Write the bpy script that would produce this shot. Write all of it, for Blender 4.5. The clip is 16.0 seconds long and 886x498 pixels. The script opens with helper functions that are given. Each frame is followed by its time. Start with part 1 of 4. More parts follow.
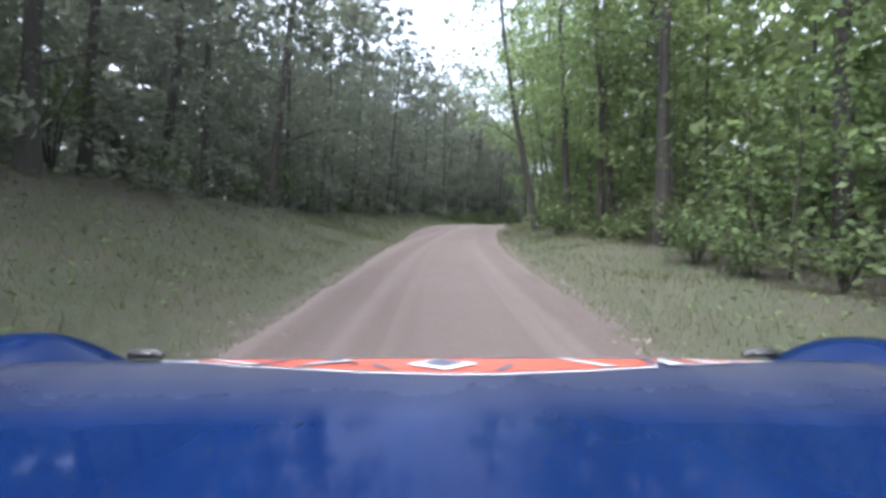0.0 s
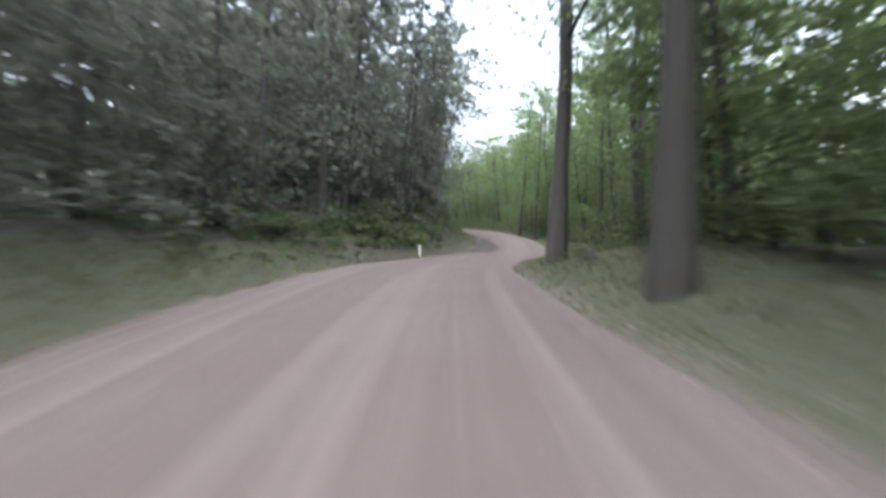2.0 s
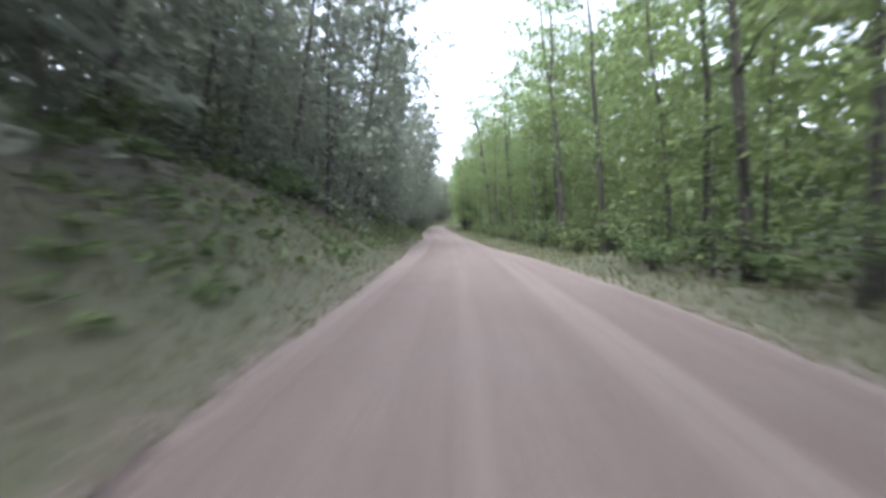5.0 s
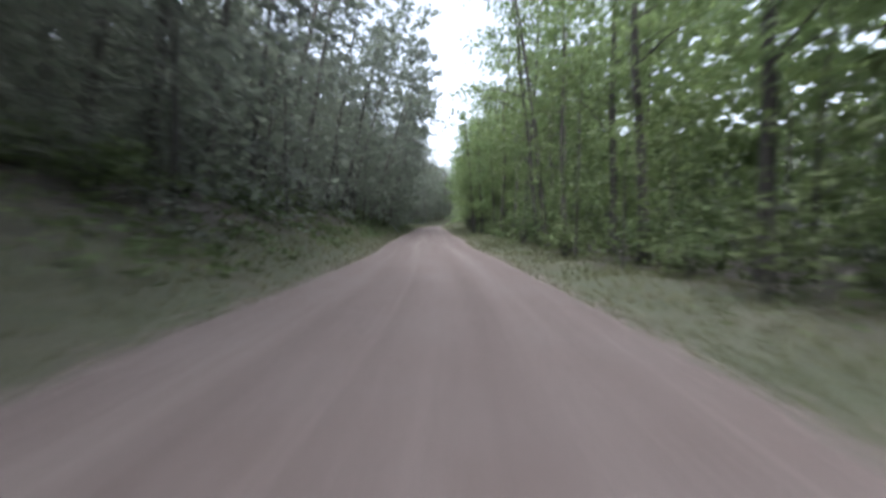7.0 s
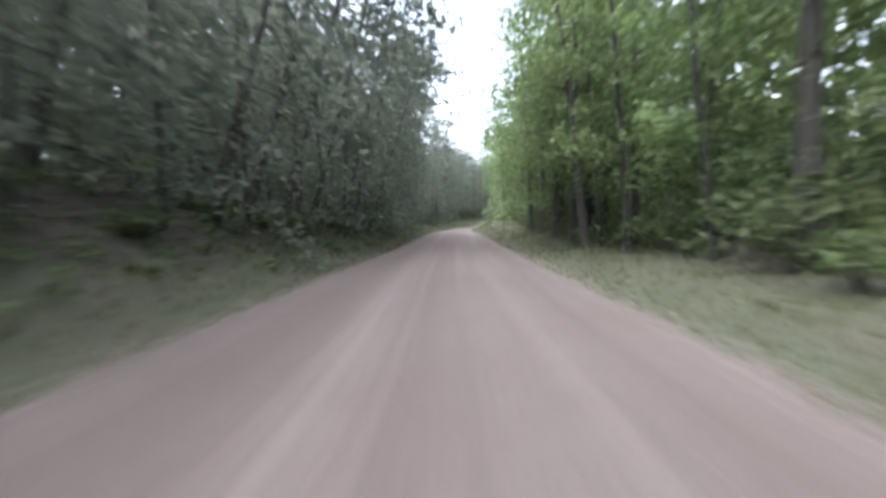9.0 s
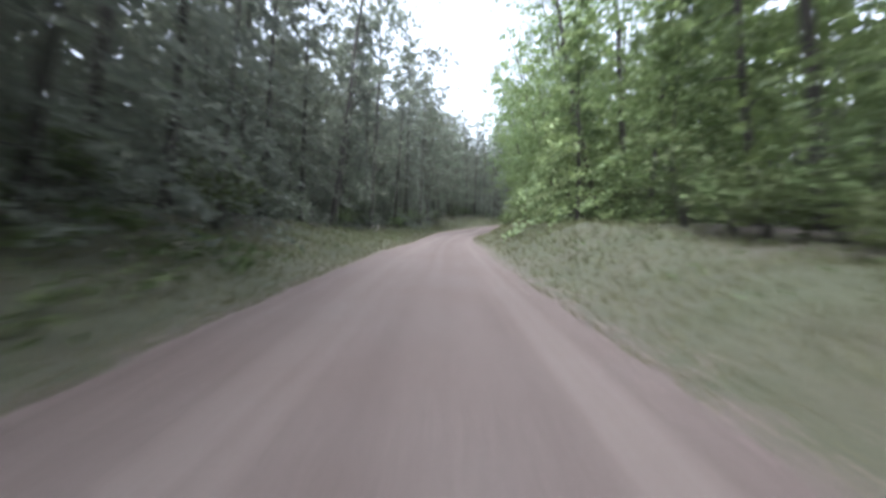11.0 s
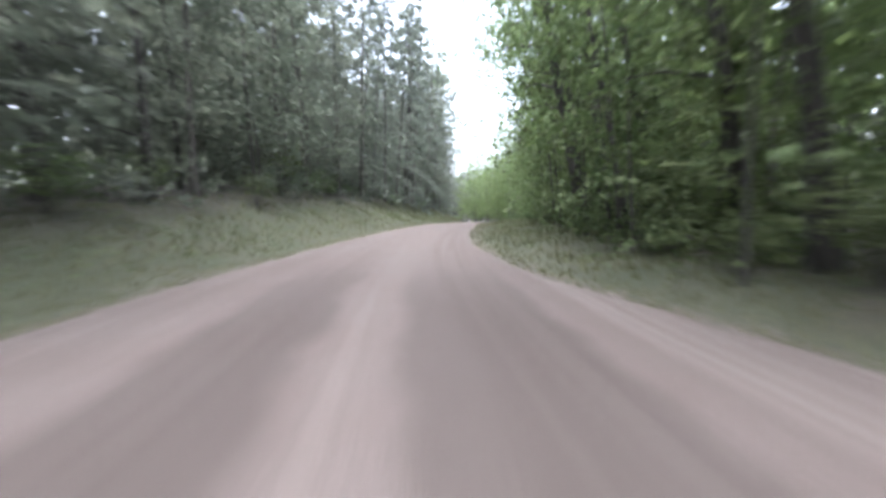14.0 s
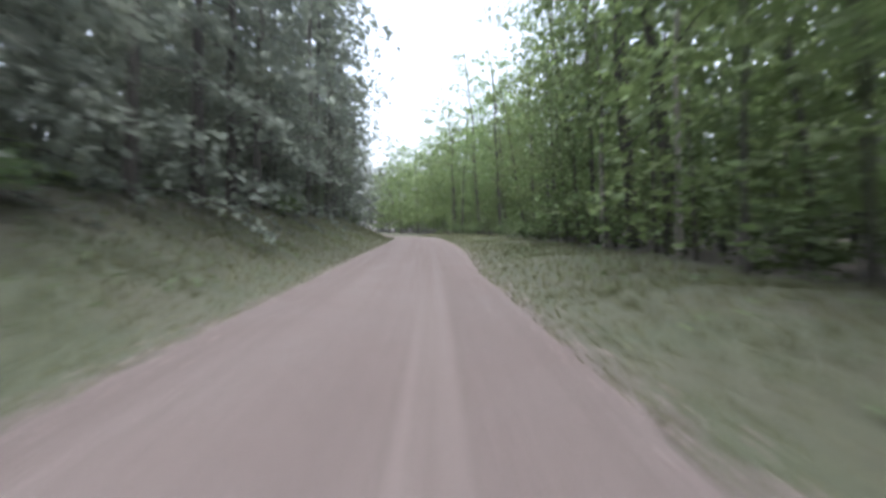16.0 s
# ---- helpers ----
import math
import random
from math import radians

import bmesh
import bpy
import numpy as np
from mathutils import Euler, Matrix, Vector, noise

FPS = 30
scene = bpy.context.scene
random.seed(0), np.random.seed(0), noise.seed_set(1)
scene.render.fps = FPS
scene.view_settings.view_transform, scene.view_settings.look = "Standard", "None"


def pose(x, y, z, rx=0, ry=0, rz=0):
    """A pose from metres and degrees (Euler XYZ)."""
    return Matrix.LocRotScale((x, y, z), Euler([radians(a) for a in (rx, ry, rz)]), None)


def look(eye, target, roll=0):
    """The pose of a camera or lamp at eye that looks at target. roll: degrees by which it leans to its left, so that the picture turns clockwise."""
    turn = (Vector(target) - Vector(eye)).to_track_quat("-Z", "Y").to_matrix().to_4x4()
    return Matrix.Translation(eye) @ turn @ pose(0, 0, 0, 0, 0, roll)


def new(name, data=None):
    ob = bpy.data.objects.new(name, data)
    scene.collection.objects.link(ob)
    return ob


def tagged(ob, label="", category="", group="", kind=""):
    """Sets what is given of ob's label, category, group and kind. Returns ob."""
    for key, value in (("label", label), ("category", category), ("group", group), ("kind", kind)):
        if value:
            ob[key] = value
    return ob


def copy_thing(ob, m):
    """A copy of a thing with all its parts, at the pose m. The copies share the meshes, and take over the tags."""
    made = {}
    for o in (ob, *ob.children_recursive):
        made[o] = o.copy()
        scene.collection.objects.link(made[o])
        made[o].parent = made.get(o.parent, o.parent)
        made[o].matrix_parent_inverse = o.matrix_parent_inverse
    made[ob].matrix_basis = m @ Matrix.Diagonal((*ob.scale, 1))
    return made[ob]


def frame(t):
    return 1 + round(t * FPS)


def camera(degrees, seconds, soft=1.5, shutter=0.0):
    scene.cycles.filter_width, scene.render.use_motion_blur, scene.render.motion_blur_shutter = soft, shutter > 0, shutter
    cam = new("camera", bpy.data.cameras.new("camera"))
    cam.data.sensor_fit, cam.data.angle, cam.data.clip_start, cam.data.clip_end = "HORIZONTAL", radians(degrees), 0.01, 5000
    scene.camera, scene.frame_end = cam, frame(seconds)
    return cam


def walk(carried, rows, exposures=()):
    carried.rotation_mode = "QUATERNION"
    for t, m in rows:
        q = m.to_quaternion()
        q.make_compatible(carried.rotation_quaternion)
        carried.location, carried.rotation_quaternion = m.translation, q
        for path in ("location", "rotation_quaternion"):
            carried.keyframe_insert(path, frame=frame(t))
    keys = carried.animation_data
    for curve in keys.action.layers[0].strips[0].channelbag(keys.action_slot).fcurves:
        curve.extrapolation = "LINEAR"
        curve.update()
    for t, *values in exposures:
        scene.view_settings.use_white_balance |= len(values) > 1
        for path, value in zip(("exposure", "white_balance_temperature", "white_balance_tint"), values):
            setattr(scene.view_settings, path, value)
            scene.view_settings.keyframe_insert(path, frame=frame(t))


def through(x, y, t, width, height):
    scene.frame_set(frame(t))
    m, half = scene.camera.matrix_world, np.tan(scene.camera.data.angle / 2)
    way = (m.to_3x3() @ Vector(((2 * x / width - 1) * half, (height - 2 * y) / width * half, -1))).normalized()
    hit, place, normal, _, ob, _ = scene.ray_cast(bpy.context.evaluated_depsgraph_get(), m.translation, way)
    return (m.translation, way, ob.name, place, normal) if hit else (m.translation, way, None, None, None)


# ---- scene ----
# A drive along a gravel forest road. x to the east, y along the road, z up.
FOV = 84.7
EYE = 1.25          # camera above the gravel

# seconds, x, y, z, heading (left positive), pitch, lean
ROWS = [
    (0.0, 2.06, -0.21, 0.02, -0.06, -3.13, -0.03),
    (0.5, 1.91, 10.58, 0.18, -3.00, -2.81, 0.77),
    (1.0, 2.18, 20.67, 0.37, -7.76, -1.75, 0.03),
    (1.5, 3.25, 31.11, 0.66, -12.35, -1.48, -0.08),
    (2.0, 5.30, 41.81, 1.05, -13.22, -4.10, -0.62),
    (2.5, 8.20, 52.68, 0.89, -18.38, -6.01, 0.79),
    (3.0, 12.01, 62.75, 0.25, -23.20, -5.41, -0.61),
    (3.5, 15.96, 71.38, -0.26, -18.58, -4.70, -0.92),
    (4.0, 19.10, 79.00, -0.36, -13.19, -3.57, 0.64),
    (4.5, 21.08, 85.78, -0.24, -9.05, -2.56, 0.31),
    (5.2, 23.14, 96.09, -0.13, -8.16, -3.51, 0.01),
    (5.7, 24.57, 104.10, -0.19, -8.33, -3.51, 0.14),
    (6.2, 25.99, 112.74, -0.37, -8.50, -3.53, 0.44),
    (7.0, 28.22, 127.68, -0.70, -8.11, -3.11, 1.32),
    (7.5, 29.73, 137.40, -0.75, -6.49, -3.09, -0.62),
    (8.0, 30.83, 147.22, -0.77, -5.41, -3.35, -0.03),
    (8.5, 31.62, 156.80, -0.82, -6.19, -3.04, -0.26),
    (9.0, 33.08, 166.41, -0.89, -4.81, -2.93, -1.07),
    (9.6, 34.18, 178.22, -0.86, -5.16, -3.02, -0.17),
    (10.2, 35.58, 190.06, -0.76, -5.79, -3.09, 0.25),
    (10.8, 37.13, 201.98, -0.61, -6.39, -3.10, 0.43),
    (11.5, 38.82, 216.11, -0.51, -7.61, -3.78, 0.51),
    (12.0, 40.15, 226.46, -0.51, -8.72, -4.08, -0.61),
    (12.5, 41.73, 236.54, -0.59, -11.81, -4.99, 0.18),
    (13.0, 43.89, 246.32, -0.53, -14.58, -4.29, 0.99),
    (13.5, 46.76, 256.11, -0.53, -14.69, -4.73, 1.69),
    (14.0, 49.24, 265.40, -0.53, -18.54, -4.09, -0.62),
    (14.5, 51.68, 274.58, -0.43, -20.94, -3.44, -0.33),
    (15.0, 54.68, 283.37, -0.25, -25.13, -2.37, -0.13),
    (15.5, 58.30, 291.48, -0.06, -26.64, -2.34, -0.34),
    (16.0, 61.93, 299.23, -0.00, -27.86, -3.64, -1.43),
]
EXPOSURES = [(t, e, 5800, 12.0) for t, e in ((0.0, 2.75), (0.5, 2.57), (1.0, 2.72), (1.5, 2.67), (2.0, 2.65), (2.5, 2.75), (3.4, 2.6), (4.2, 3.15), (5.5, 2.75), (7.0, 2.4), (7.6, 2.75), (8.0, 2.9), (9.0, 2.95), (11.5, 2.6), (12.0, 2.45), (12.5, 2.22), (13.0, 2.18), (13.5, 2.4), (14.0, 3.2), (14.6, 3.05), (15.5, 2.95), (16.0, 2.6))]


def spline(xs, ys, q):
    """Cubic Hermite through the rows, with slopes from the neighbours."""
    xs, ys, q = np.asarray(xs, float), np.asarray(ys, float), np.asarray(q, float)
    m = np.gradient(ys, xs, axis=0)
    k = np.clip(np.searchsorted(xs, q, side="right") - 1, 0, len(xs) - 2)
    h = xs[k + 1] - xs[k]
    u = ((q - xs[k]) / h)[:, None]
    h = h[:, None]
    return ((2 * u**3 - 3 * u**2 + 1) * ys[k] + (u**3 - 2 * u**2 + u) * h * m[k]
            + (-2 * u**3 + 3 * u**2) * ys[k + 1] + (u**3 - u**2) * h * m[k + 1])


cam = camera(FOV, 16.0, soft=3.3, shutter=0.5)
table = np.array(ROWS)
steps = np.round(np.arange(0, 16.01, 0.1), 2)
dense = spline(table[:, 0], table[:, 1:], steps)
# the car stands for the first thirtieth of a second
steps, dense = np.insert(steps, 1, 0.034), np.insert(dense, 1, dense[0], axis=0)
walk(cam, [(float(t), pose(r[0], r[1], r[2], 90 + r[4], 0, r[3]) @ pose(0, 0, 0, 0, 0, r[5])) for t, r in zip(steps, dense)], EXPOSURES)

# ---- world and sun: bright overcast, sun high behind thin cloud ----
world = bpy.data.worlds.new("world")
scene.world = world
world.use_nodes = True
wn, wl = world.node_tree.nodes, world.node_tree.links
sky = wn.new("ShaderNodeTexSky")
sky.sky_type, sky.sun_disc = "NISHITA", False
sky.sun_elevation, sky.sun_rotation = radians(66), radians(-152)
sky.air_density, sky.dust_density, sky.ozone_density = 1.0, 6.0, 1.0
# thin cloud: the sky's own colour drawn towards white
bw = wn.new("ShaderNodeRGBToBW")
mixc = wn.new("ShaderNodeMix")
mixc.data_type = "RGBA"
mixc.inputs[0].default_value = 0.72
wl.new(sky.outputs[0], bw.inputs[0])
wl.new(sky.outputs[0], mixc.inputs[6])
wl.new(bw.outputs[0], mixc.inputs[7])
wl.new(mixc.outputs[2], wn["Background"].inputs[0])
wn["Background"].inputs[1].default_value = 0.15

sun = new("sun", bpy.data.lights.new("sun", "SUN"))
sun.data.energy, sun.data.angle, sun.data.color = 0.5, radians(40), (1.0, 0.95, 0.87)
sun.matrix_world = look((-15, -28, 72), (0, 0, 0))


# ---- materials ----
def nodes_of(name):
    m = bpy.data.materials.new(name)
    m.use_nodes = True
    n, l = m.node_tree.nodes, m.node_tree.links
    return m, n, l, n["Principled BSDF"]


def noise_tex(n, l, scale, detail=4.0, rough=0.6, coords=None, stretch=None):
    t = n.new("ShaderNodeTexNoise")
    t.inputs["Scale"].default_value, t.inputs["Detail"].default_value = scale, detail
    t.inputs["Roughness"].default_value = rough
    if coords is None:
        coords = n.new("ShaderNodeNewGeometry").outputs["Position"]
    if stretch:
        mp = n.new("ShaderNodeMapping")
        mp.inputs["Scale"].default_value = stretch
        l.new(coords, mp.inputs["Vector"])
        coords = mp.outputs[0]
    l.new(coords, t.inputs["Vector"])
    return t.outputs["Fac"]


def ramp(n, l, fac, stops):
    r = n.new("ShaderNodeValToRGB")
    e = r.color_ramp.elements
    while len(e) < len(stops):
        e.new(0.5)
    for k, (p, c) in zip(e, stops):
        k.position, k.color = p, (*c, 1)
    l.new(fac, r.inputs[0])
    return r.outputs[0]


def blend(n, l, fac, a, b, kind="MIX"):
    m = n.new("ShaderNodeMix")
    m.data_type, m.blend_type = "RGBA", kind
    for value, slot in ((fac, 0), (a, 6), (b, 7)):
        if isinstance(value, (int, float)):
            m.inputs[slot].default_value = value
        elif isinstance(value, tuple):
            m.inputs[slot].default_value = (*value, 1)
        else:
            l.new(value, m.inputs[slot])
    return m.outputs[2]


def math_node(n, l, op, a, b=0.0, c=0.0):
    m = n.new("ShaderNodeMath")
    m.operation = op
    for i, v in enumerate((a, b, c)):
        if isinstance(v, (int, float)):
            m.inputs[i].default_value = v
        else:
            l.new(v, m.inputs[i])
    return m.outputs[0]


def bump(n, l, bsdf, height, strength, distance):
    b = n.new("ShaderNodeBump")
    b.inputs["Strength"].default_value, b.inputs["Distance"].default_value = strength, distance
    l.new(height, b.inputs["Height"])
    l.new(b.outputs[0], bsdf.inputs["Normal"])


def leaf_material(name, dark, light, yellow, through=0.45, gloss=0.55, shine=0.35):
    """Leaves: colour varies from leaf to leaf and tree to tree, and light shines through them."""
    m, n, l, bsdf = nodes_of(name)
    geo, info = n.new("ShaderNodeNewGeometry"), n.new("ShaderNodeObjectInfo")
    c = ramp(n, l, geo.outputs["Random Per Island"], [(0.0, tuple(0.45 * a + 0.55 * b for a, b in zip(dark, light))), (0.7, light), (1.0, tuple(0.5 * a + 0.5 * b for a, b in zip(yellow, light)))])
    # broad yellower patches put the look of sunlit foliage into the colour
    patch = noise_tex(n, l, 0.35, 2.0)
    c = blend(n, l, ramp(n, l, patch, [(0.38, (0.0, 0.0, 0.0)), (0.68, (0.65, 0.65, 0.65))]), c, yellow)
    hue = n.new("ShaderNodeHueSaturation")
    l.new(math_node(n, l, "MULTIPLY_ADD", info.outputs["Random"], 0.03, 0.485), hue.inputs["Hue"])
    l.new(math_node(n, l, "MULTIPLY_ADD", info.outputs["Random"], 0.5, 0.75), hue.inputs["Value"])
    l.new(c, hue.inputs["Color"])
    l.new(hue.outputs[0], bsdf.inputs["Base Color"])
    bsdf.inputs["Roughness"].default_value = gloss
    bsdf.inputs["Specular IOR Level"].default_value = shine
    tr, mx = n.new("ShaderNodeBsdfTranslucent"), n.new("ShaderNodeMixShader")
    l.new(blend(n, l, 0.4, hue.outputs[0], yellow), tr.inputs[0])
    mx.inputs[0].default_value = through
    l.new(bsdf.outputs[0], mx.inputs[1])
    l.new(tr.outputs[0], mx.inputs[2])
    l.new(mx.outputs[0], n["Material Output"].inputs[0])
    return m


def bark_material(name, dark, light):
    m, n, l, bsdf = nodes_of(name)
    info = n.new("ShaderNodeObjectInfo")
    tc = n.new("ShaderNodeTexCoord").outputs["Object"]
    ridges = noise_tex(n, l, 6.0, 6.0, 0.7, tc, (3.0, 3.0, 0.35))
    blot = noise_tex(n, l, 0.8, 3.0, 0.6, tc)
    c = ramp(n, l, ridges, [(0.3, dark), (0.7, light)])
    c = blend(n, l, math_node(n, l, "MULTIPLY", blot, 0.5), c, (0.05, 0.053, 0.043))
    hue = n.new("ShaderNodeHueSaturation")
    l.new(math_node(n, l, "MULTIPLY_ADD", info.outputs["Random"], 0.5, 0.75), hue.inputs["Value"])
    l.new(c, hue.inputs["Color"])
    l.new(hue.outputs[0], bsdf.inputs["Base Color"])
    bsdf.inputs["Roughness"].default_value = 0.9
    bump(n, l, bsdf, ridges, 0.8, 0.03)
    return m


LEAF = leaf_material("broad_leaves", (0.058, 0.088, 0.041), (0.096, 0.139, 0.06), (0.165, 0.214, 0.08), 0.6)
LEAF_DARK = leaf_material("dark_leaves", (0.086, 0.098, 0.082), (0.124, 0.14, 0.113), (0.156, 0.174, 0.124), 0.57, 0.8, 0.15)
LEAF_BRIGHT = leaf_material("light_leaves", (0.09, 0.125, 0.065), (0.14, 0.185, 0.09), (0.2, 0.24, 0.1), 0.45)
NEEDLE = leaf_material("needles", (0.078, 0.089, 0.08), (0.113, 0.126, 0.108), (0.138, 0.153, 0.118), 0.52, 0.8, 0.15)
SHRUB = leaf_material("shrub_leaves", (0.044, 0.068, 0.031), (0.07, 0.102, 0.044), (0.115, 0.142, 0.06), 0.4, 0.7, 0.2)
GRASS = leaf_material("grass_blades", (0.064, 0.074, 0.036), (0.086, 0.095, 0.046), (0.12, 0.114, 0.064), 0.5, 0.7)
BARK = bark_material("bark", (0.018, 0.016, 0.014), (0.05, 0.043, 0.038))
BARK_PALE = bark_material("pale_bark", (0.12, 0.113, 0.1), (0.28, 0.265, 0.235))
DEADWOOD = bark_material("dead_wood", (0.17, 0.14, 0.115), (0.38, 0.33, 0.275))

# gravel: u across the road, v along it
GRAVEL, n, l, bsdf = nodes_of("gravel")
uv = n.new("ShaderNodeUVMap").outputs[0]
sep = n.new("ShaderNodeSeparateXYZ")
l.new(uv, sep.inputs[0])
stone = n.new("ShaderNodeTexVoronoi")
stone.inputs["Scale"].default_value = 42.0
l.new(n.new("ShaderNodeNewGeometry").outputs["Position"], stone.inputs["Vector"])
fine = noise_tex(n, l, 55.0, 5.0, 0.7)
broad = noise_tex(n, l, 0.45, 4.0, 0.65)
c = ramp(n, l, fine, [(0.25, (0.062, 0.049, 0.045)), (0.75, (0.116, 0.096, 0.089))])
c = blend(n, l, 0.3, c, ramp(n, l, stone.outputs["Color"], [(0.0, (0.052, 0.042, 0.039)), (1.0, (0.150, 0.128, 0.119))]))
c = blend(n, l, ramp(n, l, broad, [(0.35, (0, 0, 0)), (0.75, (0.55, 0.55, 0.55))]), c, (0.076, 0.056, 0.049))
# packed wheel tracks, streaked along the road, with loose pale gravel between
streak = noise_tex(n, l, 1.0, 4.0, 0.6, uv, (0.85, 0.02, 1.0))
c = blend(n, l, ramp(n, l, streak, [(0.42, (0, 0, 0)), (0.62, (0.55, 0.55, 0.55))]), c, (0.062, 0.048, 0.043))
c = blend(n, l, ramp(n, l, noise_tex(n, l, 1.0, 3.0, 0.55, uv, (1.3, 0.015, 1.0)), [(0.52, (0, 0, 0)), (0.66, (0.55, 0.55, 0.55))]), c, (0.128, 0.107, 0.098))


def span(value, lo, hi, soft):
    """1 between lo and hi, fading over soft metres."""
    out = None
    for a, b in ((lo - soft, lo), (hi + soft, hi)):
        k = n.new("ShaderNodeMapRange")
        k.interpolation_type = "SMOOTHSTEP"
        k.inputs["From Min"].default_value, k.inputs["From Max"].default_value = a, b
        l.new(value, k.inputs["Value"])
        out = k.outputs[0] if out is None else math_node(n, l, "MULTIPLY", out, k.outputs[0])
    return out


# darker left part of the gravel, ragged at its edge, and two dark ruts further on
shift = math_node(n, l, "MULTIPLY_ADD", noise_tex(n, l, 0.5, 5.0, 0.7), 2.2, -1.1)
lane = math_node(n, l, "ADD", math_node(n, l, "ADD", sep.outputs[0], shift), math_node(n, l, "MULTIPLY", math_node(n, l, "MAXIMUM", math_node(n, l, "SUBTRACT", sep.outputs[1], 82.0), 0.0), 0.085))
rut = math_node(n, l, "MULTIPLY_ADD", shift, 0.3, sep.outputs[0])
darker = math_node(n, l, "MULTIPLY", span(lane, -9.0, -0.55, 0.5), span(sep.outputs[1], 76.5, 101.0, 5.0))
for lo, hi in ((-2.0, -1.1), (0.1, 1.5)):
    wet = math_node(n, l, "MULTIPLY", span(rut, lo, hi, 0.35), span(sep.outputs[1], 257.0, 276.0, 8.0))
    darker = math_node(n, l, "MAXIMUM", darker, math_node(n, l, "MULTIPLY", wet, 0.66))
darker = math_node(n, l, "MULTIPLY", darker, ramp(n, l, fine, [(0.3, (0.75, 0.75, 0.75)), (0.7, (0.95, 0.95, 0.95))]))
c = blend(n, l, darker, c, (0.034, 0.027, 0.024))
l.new(c, bsdf.inputs["Base Color"])
bsdf.inputs["Roughness"].default_value = 0.92
bsdf.inputs["Specular IOR Level"].default_value = 0.25
bump(n, l, bsdf, math_node(n, l, "ADD", fine, stone.outputs["Distance"]), 0.5, 0.02)

# forest soil: grass near the road, leaf litter under the trees
SOIL, n, l, bsdf = nodes_of("forest_soil")
uv = n.new("ShaderNodeUVMap").outputs[0]
sep = n.new("ShaderNodeSeparateXYZ")
l.new(uv, sep.inputs[0])
grain = noise_tex(n, l, 9.0, 6.0, 0.7)
patch = noise_tex(n, l, 0.6, 4.0, 0.6)
turf = ramp(n, l, grain, [(0.3, (0.026, 0.032, 0.016)), (0.7, (0.049, 0.054, 0.028))])
turf = blend(n, l, ramp(n, l, patch, [(0.4, (0, 0, 0)), (0.7, (0.6, 0.6, 0.6))]), turf, (0.056, 0.049, 0.034))
litter = ramp(n, l, noise_tex(n, l, 14.0, 5.0, 0.75), [(0.3, (0.025, 0.022, 0.018)), (0.5, (0.044, 0.038, 0.031)), (0.75, (0.1, 0.087, 0.07))])
wood_d, verge_d = n.new("ShaderNodeAttribute"), n.new("ShaderNodeAttribute")
wood_d.attribute_name, verge_d.attribute_name = "into_wood", "off_gravel"


def step_up(value, lo, hi):
    k = n.new("ShaderNodeMapRange")
    k.inputs["From Min"].default_value, k.inputs["From Max"].default_value = lo, hi
    l.new(value, k.inputs["Value"])
    return k.outputs[0]


under = math_node(n, l, "MULTIPLY_ADD", patch, 3.0, wood_d.outputs["Fac"])
c = blend(n, l, step_up(under, 0.3, 2.3), turf, litter)
bare = math_node(n, l, "MULTIPLY_ADD", noise_tex(n, l, 2.2, 5.0, 0.7), 1.6, verge_d.outputs["Fac"])
c = blend(n, l, step_up(bare, 1.02, 0.62), c, ramp(n, l, noise_tex(n, l, 40.0, 4.0, 0.7), [(0.3, (0.05, 0.04, 0.034)), (0.7, (0.098, 0.08, 0.07))]))
l.new(c, bsdf.inputs["Base Color"])
bsdf.inputs["Roughness"].default_value = 0.95
bump(n, l, bsdf, grain, 0.7, 0.08)


def plain(name, colour, rough=0.6, metal=0.0, coat=0.0, vary=0.15, scale=18.0):
    m, n, l, bsdf = nodes_of(name)
    f = noise_tex(n, l, scale, 5.0, 0.65)
    dark = tuple(v * (1 - vary) for v in colour)
    pale = tuple(min(1.0, v * (1 + vary)) for v in colour)
    l.new(ramp(n, l, f, [(0.3, dark), (0.7, pale)]), bsdf.inputs["Base Color"])
    l.new(math_node(n, l, "MULTIPLY_ADD", f, 0.2, rough - 0.1), bsdf.inputs["Roughness"])
    bsdf.inputs["Metallic"].default_value = metal
    bsdf.inputs["Coat Weight"].default_value = coat
    bsdf.inputs["Coat Roughness"].default_value = 0.08
    return m


# ---- the lie of the land ----
# The road's line is the driven line, carried on at both ends.
fine_t = np.arange(0, 16.001, 0.05)
line = spline(table[:, 0], table[:, 1:4], fine_t)
line[:, 2] -= EYE
back = np.array([(2.07 - 0.01 * k, -k, -1.23 - 0.016 * k) for k in range(60, 0, -1)], float)
ahead, spot, head = [], line[-1].copy(), float(table[-1, 4])
AFTER = -24.2      # the road's bearing beyond the drive's end
for k in range(135):
    head += (AFTER + (16 if k > 50 else 0) - head) * 0.05
    spot = spot + np.array((-math.sin(radians(head)), math.cos(radians(head)), -0.014 if k < 45 else -0.026 if k < 85 else -0.01))
    ahead.append(spot.copy())
line = np.vstack([back, line, ahead])
station = np.concatenate([[0], np.cumsum(np.linalg.norm(np.diff(line[:, :2], axis=0), axis=1))])
ZERO = float(station[60])
station -= ZERO
S0, S1 = float(station[0]), float(station[-1])
grid = np.arange(S0, S1, 1.0)
even = np.stack([np.interp(grid, station, line[:, k]) for k in range(3)], 1)


def soften(a, width):
    w = np.hanning(2 * width + 3)[1:-1]
    return np.convolve(np.pad(a, width, mode="edge"), w / w.sum(), mode="valid")


